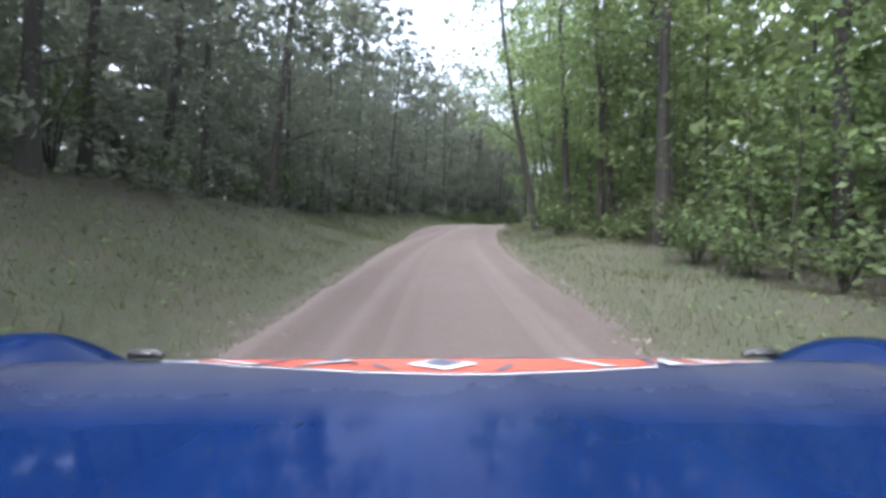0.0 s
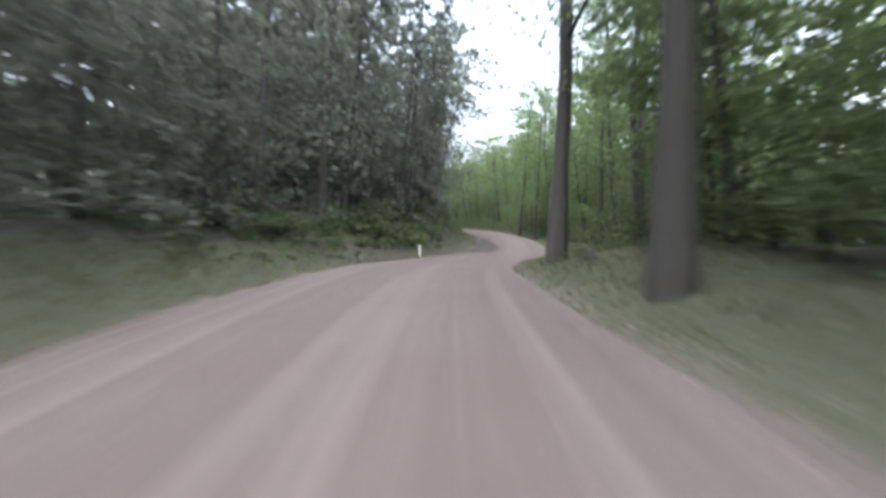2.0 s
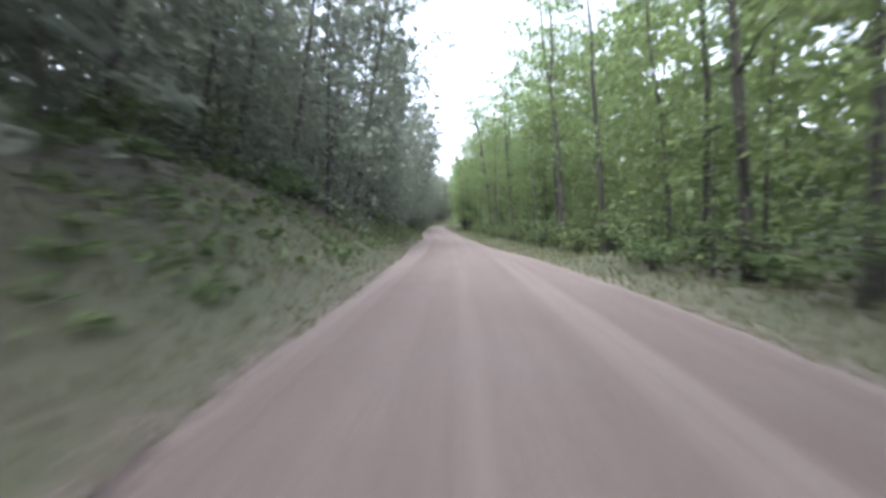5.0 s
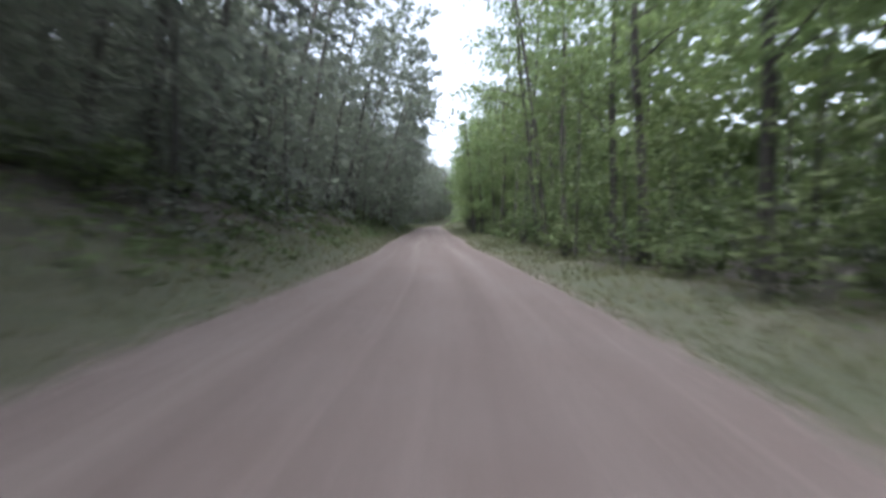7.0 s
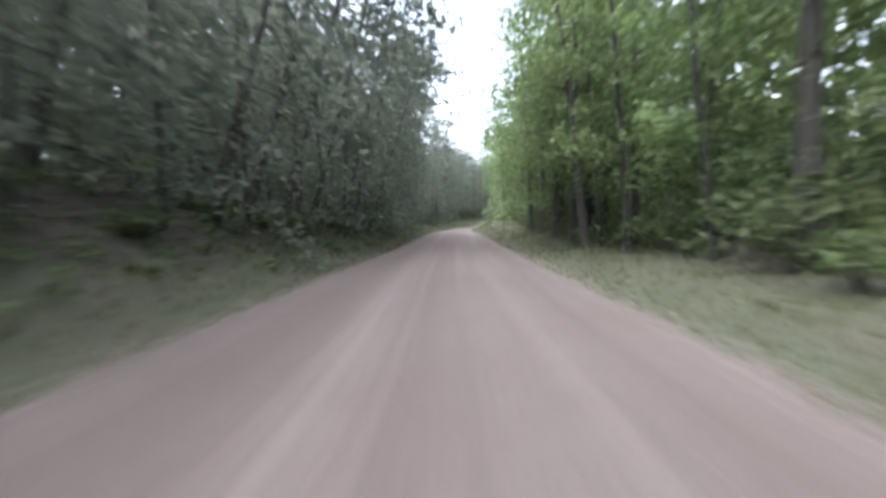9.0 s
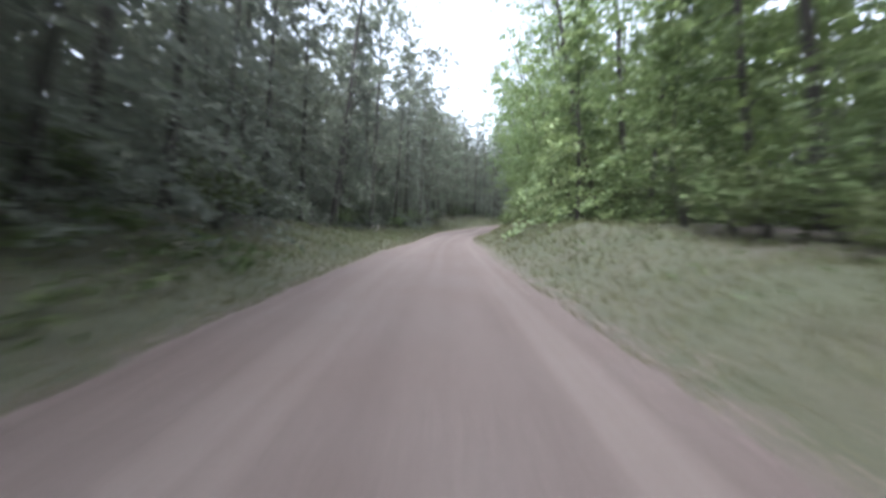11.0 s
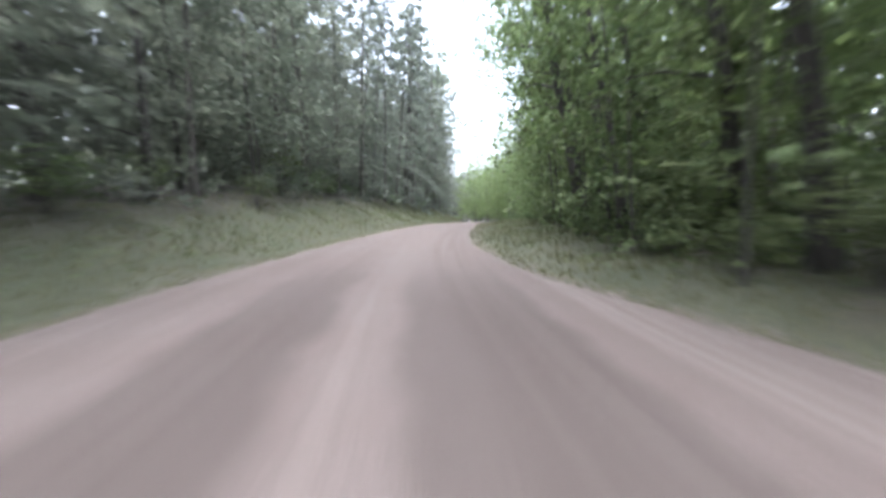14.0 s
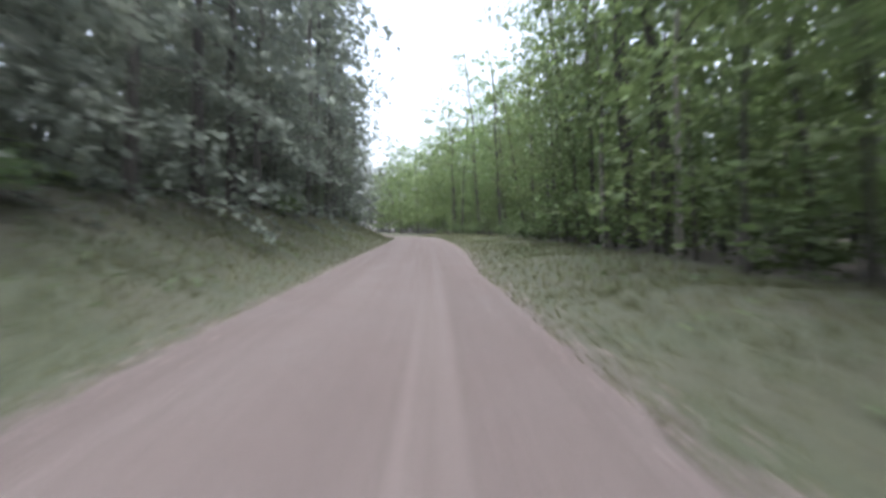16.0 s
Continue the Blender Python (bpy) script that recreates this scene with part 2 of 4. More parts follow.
even[:, 2] = soften(even[:, 2], 5)
even[:, 0], even[:, 1] = soften(even[:, 0], 3), soften(even[:, 1], 3)
even[:3, 1], even[-3:, 1] = even[3, 1] - np.arange(3, 0, -1), even[-4, 1] + np.arange(1, 4)
tangent = np.gradient(even[:, :2], axis=0)
tangent /= np.linalg.norm(tangent, axis=1)[:, None]
normal = np.stack([tangent[:, 1], -tangent[:, 0]], 1)      # to the right


def along(table_rows, s):
    t = np.array(table_rows)
    return np.interp(s, t[:, 0], t[:, 1])


# station, gravel's edges to the left and to the right of the driven line
LEFT_EDGE = [(-60, -2.3), (0, -2.2), (8, -2.0), (16, -2.2), (24, -2.5), (32, -3.4), (40, -4.0), (48, -4.1), (56, -3.8), (64, -3.4), (72, -3.0), (80, -2.7), (88, -2.2),
             (96, -1.8), (104, -2.0), (112, -2.3), (120, -2.6), (128, -3.0), (136, -3.2), (144, -3.1), (152, -2.8), (160, -2.8), (168, -3.2), (176, -3.3), (184, -3.1), (192, -2.9),
             (200, -2.9), (208, -2.9), (216, -2.9), (224, -2.8), (232, -2.6), (240, -2.4), (248, -2.6), (256, -3.3), (264, -4.2), (272, -4.6), (280, -4.2), (288, -3.6), (296, -3.2),
             (304, -2.9), (312, -3.1), (320, -3.2), (328, -3.3), (336, -3.2), (344, -3.1), (500, -3.0)]
RIGHT_EDGE = [(-60, 1.9), (0, 1.9), (8, 2.2), (16, 2.3), (24, 2.5), (32, 2.5), (40, 2.6), (48, 1.9), (56, 1.5), (64, 2.1), (72, 3.3), (80, 3.4), (88, 3.5),
              (96, 3.4), (104, 3.4), (112, 3.2), (120, 3.0), (128, 2.8), (136, 2.6), (144, 2.4), (152, 2.4), (160, 2.5), (168, 2.5), (176, 2.8), (184, 2.7), (192, 2.6),
              (200, 2.4), (208, 2.2), (216, 1.9), (224, 1.7), (232, 1.8), (240, 1.6), (248, 1.4), (256, 1.5), (260, 1.8), (264, 2.9), (267.5, 4.2), (271, 4.7), (275, 3.9), (281, 2.4), (288, 1.8), (296, 1.6),
              (304, 1.6), (312, 1.4), (320, 1.3), (328, 1.7), (336, 1.9), (344, 1.9), (500, 1.9)]
# station, crossfall of the gravel, rising to the right
CROSSFALL = [(-60, -0.007), (8, 0.007), (24, 0.021), (40, 0.005), (56, -0.011), (72, -0.005), (88, -0.019), (104, -0.001), (120, 0.010), (136, -0.003), (152, -0.002), (168, -0.007), (184, -0.001),
             (200, 0.003), (216, -0.000), (232, 0.002), (248, -0.001), (264, -0.016), (280, 0.002), (296, 0.011), (312, 0.002), (328, -0.006), (344, -0.005), (500, -0.002)]
# station, height of the bank eight metres out to the left
LEFT_BANK = [(-60, 2.4), (0, 2.5), (12, 2.2), (25, 1.5), (38, 1.0), (50, 1.2), (62, 2.0), (72, 2.9), (85, 3.3), (100, 3.0), (120, 2.2), (150, 2.1),
             (185, 2.2), (215, 1.6), (238, 1.2), (248, 0.8), (262, 0.7), (274, 0.8), (284, 1.4), (295, 2.1), (310, 2.3), (330, 2.2), (500, 2.0)]
RIGHT_BANK = [(-60, 0.1), (8, 0.1), (18, 0.4), (38, 0.4), (46, 0.6), (60, 0.6), (68, 0.5), (75, 0.25), (90, 0.0), (150, 0.1), (212, 0.35), (223, 1.15), (248, 1.25), (257, 0.8), (266, 0.4), (280, 0.2), (500, 0.1)]
LEFT_REACH = [(-60, 8.0), (66, 8.0), (90, 6.2), (128, 6.2), (150, 8.0), (500, 8.0)]    # how far out the bank's top lies
# where the wood begins, to the left and to the right
LEFT_WOOD = [(-60, -7.6), (20, -7.6), (40, -8.6), (58, -7.0), (70, -6.2), (88, -6.2), (128, -6.2), (145, -7.0), (162, -7.6), (180, -7.0), (188, -6.0), (206, -5.8), (215, -6.6), (232, -7.4), (247, -7.6), (258, -7.2), (268, -7.0), (286, -8.0), (294, -7.4), (308, -7.2), (320, -7.8), (345, -7.8), (500, -7.6)]
RIGHT_WOOD = [(-60, 6.2), (8, 6.2), (20, 5.6), (30, 5.2), (42, 5.0), (55, 5.8), (65, 7.0), (76, 7.0), (84, 6.0), (92, 5.6), (100, 6.0), (120, 6.2), (141, 6.2), (150, 5.2), (160, 6.2), (176, 6.4), (187, 5.6), (196, 5.5), (212, 6.4), (230, 6.6), (246, 7.0), (256, 6.8), (266, 6.6), (276, 6.0), (290, 6.0), (298, 6.0), (309, 6.8), (326, 7.0), (345, 6.6), (500, 6.4)]

# how far the grass reaches out from the gravel's left edge; leaf litter beyond
# from 60 to 84 the dark litter also stands in for the trees' shade
LEFT_TURF = [(-60, 7.0), (48, 7.0), (60, 0.9), (74, 0.9), (84, 1.6), (92, 3.2), (112, 3.2), (125, 2.4), (150, 3.0), (165, 3.0), (182, 2.3), (204, 2.3), (216, 6.0), (500, 7.0)]
LEFT_TALL = [(-60, 1.0), (310, 1.0), (320, 1.3), (345, 1.3), (360, 1.0), (500, 1.0)]
# how the roadside trees lean over the road
LEFT_LEAN = [(-60, 0.03), (5, 0.05), (20, 0.1), (50, 0.1), (60, 0.05), (72, 0.14), (128, 0.16), (140, 0.12), (150, 0.15), (166, 0.18), (176, 0.23), (186, 0.26), (212, 0.25), (228, 0.1), (255, 0.08), (262, 0.03), (275, -0.02), (300, -0.03), (312, 0.0), (322, 0.08), (330, 0.07), (500, 0.05)]
RIGHT_LEAN = [(-60, 0.03), (36, 0.05), (46, 0.1), (62, 0.09), (72, 0.03), (140, 0.04), (150, 0.1), (164, 0.08), (172, -0.04), (206, -0.04), (222, 0.13), (250, 0.13), (266, 0.18), (290, 0.2), (300, 0.17), (312, 0.15), (328, 0.14), (340, 0.05), (500, 0.03)]
RIGHT_TALL = [(-60, 1.0), (85, 1.0), (98, 0.72), (125, 0.75), (140, 1.0), (255, 1.0), (266, 1.15), (288, 1.15), (326, 1.15), (338, 1.0), (500, 0.9)]


def at(s, d):
    """The spot at station s, d metres to the right of the driven line (vectors)."""
    s, d = np.asarray(s, float), np.asarray(d, float)
    k = s - S0
    px, py = (np.interp(k, np.arange(len(grid)), even[:, i]) for i in (0, 1))
    nx, ny = (np.interp(k, np.arange(len(grid)), normal[:, i]) for i in (0, 1))
    w = np.clip((np.abs(d) - 25) / 40, 0, 1)
    nx, ny = nx * (1 - w) + w, ny * (1 - w)
    return px + nx * d, py + ny * d


def wave(x, y, scale, seed):
    """Smooth uneven ground, -1 to 1."""
    return (np.sin(x / scale + seed) * np.cos(y / scale * 1.13 + seed * 2.1) + np.sin((x * 0.6 + y * 0.9) / scale * 1.9 + seed * 3.7) * 0.5) / 1.5


def height(s, d):
    s, d = np.asarray(s, float), np.asarray(d, float)
    base = np.interp(s, grid, even[:, 2])
    le, re = along(LEFT_EDGE, s), along(RIGHT_EDGE, s)
    x, y = at(s, d)
    # gravel, slightly crowned
    mid = (le + re) / 2
    z = base - 0.03 * np.clip(np.abs(d - mid) / 3.0, 0, 1.5) ** 2 + along(CROSSFALL, s) * np.clip(d, le, re)
    # left: a shallow ditch, then the bank
    out = np.clip(le - d, 0, None)
    reach = np.maximum(along(LEFT_REACH, s) + le, 2.5)
    u = np.clip(out / reach, 0, 4)
    rise = along(LEFT_BANK, s) * np.where(u < 1, u ** 1.35, 1 + 0.22 * np.clip(u - 1, 0, 1.2))
    z = z + np.where(out > 0, rise - 0.12 * np.exp(-((out - 0.7) / 0.5) ** 2), 0)
    # right: level verge, falling a little into the wood
    out = np.clip(d - re, 0, None)
    z = z + np.where(out > 0, along(RIGHT_BANK, s) * np.clip(out / 2.8, 0, 1) - 0.10 * np.exp(-((out - 0.8) / 0.5) ** 2) - 0.02 * np.clip(out - 6, 0, 30), 0)
    rough = np.clip((np.abs(d - mid) - (re - le) / 2) / 2.0, 0, 1)
    return z + rough * (0.10 * wave(x, y, 0.9, 1.0) + 0.14 * wave(x, y, 2.7, 2.0))


def mesh_of(name, verts, faces, material, smooth=False, uvs=None):
    me = bpy.data.meshes.new(name)
    me.from_pydata([tuple(map(float, v)) for v in verts], [], [tuple(map(int, f)) for f in faces])
    if uvs is not None:
        layer = me.uv_layers.new(name="UVMap")
        loops = np.empty(len(me.loops), int)
        me.loops.foreach_get("vertex_index", loops)
        layer.data.foreach_set("uv", np.asarray(uvs, float)[loops].ravel())
    me.materials.append(material)
    if smooth:
        me.polygons.foreach_set("use_smooth", np.ones(len(me.polygons), bool))
    me.update()
    return me


def sheet(name, ss, dd, lift, material):
    """A sheet over stations ss; dd is one row of offsets, or a row for each station."""
    dd = np.broadcast_to(dd, (len(ss), np.shape(dd)[-1]))
    s2 = np.broadcast_to(np.asarray(ss)[:, None], dd.shape)
    x, y = at(s2, dd)
    z = height(s2, dd) + lift
    nr, nc = dd.shape
    i = np.arange((nr - 1) * nc).reshape(nr - 1, nc)[:, :-1].ravel()
    faces = np.stack([i, i + 1, i + nc + 1, i + nc], 1)
    return mesh_of(name, np.stack([x.ravel(), y.ravel(), z.ravel()], 1), faces, material, True, np.stack([dd.ravel(), s2.ravel()], 1))


# ground: one sheet, sunk a little under the gravel, out to the horizon
half = np.concatenate([np.arange(0, 16, 0.5), np.arange(16, 30, 2.0), [34, 42, 55, 80, 140, 300, 700]])
across = np.concatenate([-half[:0:-1], half])
ground = new("ground", sheet("ground", grid[::1], across, 0.0, SOIL))
co = np.empty(len(ground.data.vertices) * 3)
ground.data.vertices.foreach_get("co", co)
co = co.reshape(len(grid), len(across), 3)
inside = (across[None, :] > along(LEFT_EDGE, grid)[:, None] + 0.3) & (across[None, :] < along(RIGHT_EDGE, grid)[:, None] - 0.3)
co[:, :, 2] -= np.where(inside, 0.06, 0.0)
co[0, :, 1] -= 700
co[-1, :, 1] += 900
ground.data.vertices.foreach_set("co", co.ravel())
le, re = along(LEFT_EDGE, grid)[:, None], along(RIGHT_EDGE, grid)[:, None]
off = np.maximum(le - across[None, :], across[None, :] - re)
into = np.maximum(along(LEFT_WOOD, grid)[:, None] - across[None, :], across[None, :] - along(RIGHT_WOOD, grid)[:, None])
into = np.maximum(into, le - across[None, :] - along(LEFT_TURF, grid)[:, None])
for key, values in (("off_gravel", off), ("into_wood", into)):
    ground.data.attributes.new(key, "FLOAT", "POINT").data.foreach_set("value", values.ravel())
tagged(ground, "forest floor with mown grass verges and leaf litter", "ground", kind="structure")

road_s = np.arange(S0, S1 - 1, 0.5)
ragged = lambda s, k: 0.07 * np.sin(s * 0.53 + k) + 0.06 * np.sin(s * 1.9 + 2 * k) + 0.05 * np.sin(s * 4.7 + 3 * k) + np.random.default_rng(int(k)).normal(0, 0.05, len(s))
lanes = np.linspace(0, 1, 15)
le, re = along(LEFT_EDGE, road_s) + ragged(road_s, 1.0), along(RIGHT_EDGE, road_s) + ragged(road_s, 4.0)
dd = le[:, None] * (1 - lanes) + re[:, None] * lanes
road = new("road", sheet("road", road_s, dd, 0.012, GRAVEL))
co = np.empty(len(road.data.vertices) * 3)
road.data.vertices.foreach_get("co", co)
co = co.reshape(len(road_s), 15, 3)
co[:, 0, 2] -= 0.05
co[:, -1, 2] -= 0.05
co[:, 1:-1, 2] += 0.012 * wave(co[:, 1:-1, 0] * 3, co[:, 1:-1, 1] * 0.6, 1.0, 5.0)
road.data.vertices.foreach_set("co", co.ravel())
tagged(road, "pinkish grey gravel road with packed wheel tracks", "road", kind="structure")


# ---- trees ----
rng = np.random.default_rng(7)


def tube(points, radii, sides=7):
    """A tapered round stem through the points, closed at its tip."""
    points, radii = np.asarray(points, float), np.asarray(radii, float)
    axis = np.gradient(points, axis=0)
    axis /= np.linalg.norm(axis, axis=1)[:, None] + 1e-9
    ref = np.where(np.abs(axis[:, 2:3]) > 0.8, np.array([[1.0, 0, 0]]), np.array([[0, 0, 1.0]]))
    u = np.cross(axis, ref)
    u /= np.linalg.norm(u, axis=1)[:, None] + 1e-9
    v = np.cross(axis, u)
    a = np.linspace(0, 2 * np.pi, sides, endpoint=False)
    ring = points[:, None] + radii[:, None, None] * (np.cos(a)[None, :, None] * u[:, None] + np.sin(a)[None, :, None] * v[:, None])
    verts = ring.reshape(-1, 3)
    faces = [(r * sides + k, r * sides + (k + 1) % sides, (r + 1) * sides + (k + 1) % sides, (r + 1) * sides + k)
             for r in range(len(points) - 1) for k in range(sides)]
    faces.append(tuple((len(points) - 1) * sides + k for k in range(sides)))
    return verts, faces


def joined(pieces):
    verts, faces, base = [], [], 0
    for v, f in pieces:
        verts.append(v)
        faces += [tuple(i + base for i in q) for q in f]
        base += len(v)
    return np.vstack(verts), faces


def leaves(centres, size, droop=0.3, flat=0.6, slim=0.55, seed=0, spread=0.35, single=False, facing=None):
    """Pointed leaves at the centres, folded along the rib; single ones, far off, are one triangle. facing: the way their upper sides look."""
    r = np.random.default_rng(seed)
    c = np.asarray(centres, float)
    k = len(c)
    az = r.uniform(0, 2 * np.pi, k)
    tilt = -droop + r.normal(0, 0.35, k)
    size = size * r.uniform(1 - spread, 1 + spread, k)
    way = np.stack([np.cos(az) * np.cos(tilt), np.sin(az) * np.cos(tilt), np.sin(tilt)], 1)
    side = np.stack([-np.sin(az), np.cos(az), np.zeros(k)], 1)
    up = np.cross(way, side)
    if facing is not None:
        up = facing / (np.linalg.norm(facing, axis=1)[:, None] + 1e-9)
        way = way - up * (way * up).sum(1)[:, None]
        way /= np.linalg.norm(way, axis=1)[:, None] + 1e-9
        side = np.cross(up, way)
    roll = r.normal(0, 1.3 * (1 - flat) + 0.15, k)[:, None]
    side, up = side * np.cos(roll) + up * np.sin(roll), up * np.cos(roll) - side * np.sin(roll)
    s = size[:, None]
    a = c - way * s * 0.5
    b = c + side * s * slim * 0.5 + up * s * 0.10
    t = c + way * s * 0.5
    d = c - side * s * slim * 0.5 + up * s * 0.10
    verts = np.stack([a, b, t, d], 1).reshape(-1, 3)
    i = np.arange(k)[:, None] * 4
    one = np.broadcast_to(single, k)
    faces = np.concatenate([i[~one] + [[0, 1, 2]], i[~one] + [[0, 2, 3]], i[one] + [[3, 1, 2]]], 0)
    return verts, faces


def tuft(r, centre, radius, some, flat=0.55):
    """Spots and facings of leaves over the upper and outer sides of one uneven clump."""
    way = r.normal(0, 1, (some, 3))
    way[:, 2] = way[:, 2] * 0.9 + 0.35
    way /= np.linalg.norm(way, axis=1)[:, None]
    shape = np.array([1.0, 1.0, flat])
    spots = centre + way * shape * radius * (r.uniform(0.45, 1.12, some) * (1 + 0.2 * np.sin(way[:, 0] * 5 + way[:, 1] * 4 + radius * 9)))[:, None]
    return spots, way / shape + r.normal(0, 0.55, (some, 3))


def fast_mesh(name, verts, faces, material):
    """Triangles only, built from arrays."""
    me = bpy.data.meshes.new(name)
    nf = len(faces)
    me.vertices.add(len(verts))
    me.vertices.foreach_set("co", np.asarray(verts, np.float32).ravel())
    me.loops.add(nf * 3)
    me.loops.foreach_set("vertex_index", np.asarray(faces, np.int32).ravel())
    me.polygons.add(nf)
    me.polygons.foreach_set("loop_start", np.arange(nf, dtype=np.int32) * 3)
    me.materials.append(material)
    me.update(calc_edges=True)
    return me


def part(name, me, parent, label=""):
    ob = new(name, me)
    ob.parent = parent
    return tagged(ob, label)


def broad_tree(tall, girth, low, wide, count, leaf, seed, leaf_mat, bark, lean=0.0, clumps=46, sides=8, limbs=True, sway=0.2, near_h=9.0, upper=1.5):
    """A forest broadleaf: bare lower trunk, rising limbs, leaves in flat uneven sprays."""
    r = np.random.default_rng(seed)
    hgt = np.linspace(0, 1, 10)
    sway = np.cumsum(r.normal(0, sway, (10, 2)), axis=0) * hgt[:, None]
    stem = np.column_stack([sway[:, 0] + lean * tall * hgt, sway[:, 1], hgt * tall * 0.94])
    rad = girth / 2 * (1 - hgt * 0.86)
    rad[0] *= 1.45
    stem[0, 2] = -0.3
    pieces, boughs, spots = [tube(stem, rad, sides)], [], []
    for k in range(clumps):
        h = low + (1 - low) * (k + r.uniform(0, 1)) / clumps
        root = np.array([np.interp(h * 0.86, hgt, stem[:, i]) for i in range(3)])
        q = (h - low) / (1 - low)
        reach = wide * (0.55 + 0.6 * np.sin(np.pi * min(1, 0.22 + 0.8 * q))) * r.uniform(0.55, 1.15)
        az = k * 2.4 + r.normal(0, 0.35)
        tip = root + np.array([np.cos(az) * reach, np.sin(az) * reach, reach * r.uniform(-0.05, 0.55)])
        if limbs and k % 3 == 0:
            mid = (root + tip) / 2 + np.array([0, 0, reach * 0.08])
            g = girth * 0.13 * (1.1 - q)
            boughs.append(mesh_of("limb", *tube([root, mid, tip], [g, g * 0.6, g * 0.18], 5), bark, True))
        spots.append((tip, reach))
        spots.append((root * 0.45 + tip * 0.55, reach * 0.8))
    each = max(4, count // len(spots))
    pts, faced, sizes, plainer = [], [], [], []
    for tip, reach in spots:
        low_down = tip[2] < near_h
        some = int(each * (1.75 if low_down else 0.95))
        p, f = tuft(r, tip, (0.42 + 0.24 * reach) * r.uniform(0.75, 1.25), some)
        pts.append(p), faced.append(f)
        sizes.append(np.full(some, leaf * (0.68 if low_down else upper)))
        plainer.append(np.full(some, not low_down))
    v, f = leaves(np.vstack(pts), np.concatenate(sizes), 0.3, 0.8, 0.64, seed, single=np.concatenate(plainer), facing=np.vstack(faced))
    return mesh_of("trunk", *joined(pieces), bark, True), fast_mesh("crown", v, f, leaf_mat), boughs


def hemlock(tall, girth, low, wide, count, leaf, seed, leaf_mat, bark, sides=8):
    """A shady conifer: straight stem, drooping layered boughs."""
    r = np.random.default_rng(seed)
    hgt = np.linspace(0, 1, 8)
    stem = np.column_stack([r.normal(0, 0.05, 8).cumsum() * hgt, r.normal(0, 0.05, 8).cumsum() * hgt, hgt * tall])
    rad = girth / 2 * (1 - hgt * 0.93)
    rad[0] *= 1.35
    stem[0, 2] = -0.3
    pieces, pts, limbs = [tube(stem, rad, sides)], [], []
    tiers = 54
    each = max(6, count // tiers)
    for k in range(tiers):
        h = low + (0.98 - low) * (k / tiers)
        root = np.array([np.interp(h, hgt, stem[:, i]) for i in range(3)])
        reach = wide * (1.05 - 0.85 * (h - low) / (1 - low)) * r.uniform(0.65, 1.15)
        az = k * 2.4 + r.normal(0, 0.3)
        way = np.array([np.cos(az), np.sin(az), 0])
        u = np.linspace(0, 1, 4)
        bough = root + way * reach * u[:, None] + np.array([0, 0, 1]) * (reach * (0.12 * u - 0.42 * u**2))[:, None]
        if k % 4 == 0:
            limbs.append(mesh_of("bough", *tube(bough, [girth * 0.09, girth * 0.06, girth * 0.035, 0.008], 4), bark, True))
        some = int(each * (1.6 if root[2] < 7.5 else 0.8))
        w = np.sqrt(r.uniform(0.03, 1, some))
        c = root + way * (reach * w)[:, None]
        c[:, 2] += reach * (0.12 * w - 0.42 * w**2) + r.normal(-0.06, 0.09, some)
        c += np.array([-way[1], way[0], 0]) * (r.normal(0, 0.22, some) * reach * (0.35 + 0.8 * w * (1.2 - w)))[:, None]
        pts.append(c)
    pts = np.vstack(pts)
    v, f = leaves(pts, np.where(pts[:, 2] > 7.5, leaf * 1.6, leaf * 0.75), 0.35, 0.75, 0.5, seed, single=pts[:, 2] > 7.5)
    return mesh_of("trunk", *joined(pieces), bark, True), fast_mesh("crown", v, f, leaf_mat), limbs


def shrub(tall, wide, count, leaf, seed, leaf_mat):
    r = np.random.default_rng(seed)
    pieces, pts = [], []
    stems = 9
    for k in range(stems):
        az, out = k * 2.4 + r.normal(0, 0.3), wide * r.uniform(0.35, 1.0)
        tip = np.array([np.cos(az) * out, np.sin(az) * out, tall * r.uniform(0.55, 1.0)])
        mid = tip * np.array([0.35, 0.35, 0.6])
        pieces.append(tube([(0, 0, -0.1), mid, tip], [0.02, 0.014, 0.004], 4))
        for a in (0.55, 0.8, 1.0):
            pts.append(tip * a + r.normal(0, 1, (count // (stems * 3), 3)) * np.array([0.30, 0.30, 0.13]) * (0.5 + 0.35 * wide))
    pts = np.vstack(pts)
    pts[:, 2] = np.maximum(pts[:, 2], 0.08)
    v, f = leaves(pts, leaf, 0.35, 0.7, 0.6, seed)
    return mesh_of("branchwork", *joined(pieces), BARK, True), fast_mesh("foliage", v, f, leaf_mat), []


def spot_pose(s, d, turn, size, tall=1.0, tip=0.0, tipway=0.0):
    x, y = at(s, d)
    m = Matrix.Translation((float(x), float(y), float(height(s, d))))
    m = m @ Matrix.Rotation(tip, 4, Vector((math.cos(tipway), math.sin(tipway), 0)))
    return m @ Matrix.Rotation(turn, 4, "Z") @ Matrix.Diagonal((size, size, size * tall, 1))


def near(x, y):
    """Station and offset of a spot on the plan."""
    k = int(np.argmin((even[:, 0] - x) ** 2 + (even[:, 1] - y) ** 2))
    return float(grid[k]), float((x - even[k, 0]) * normal[k, 0] + (y - even[k, 1]) * normal[k, 1])


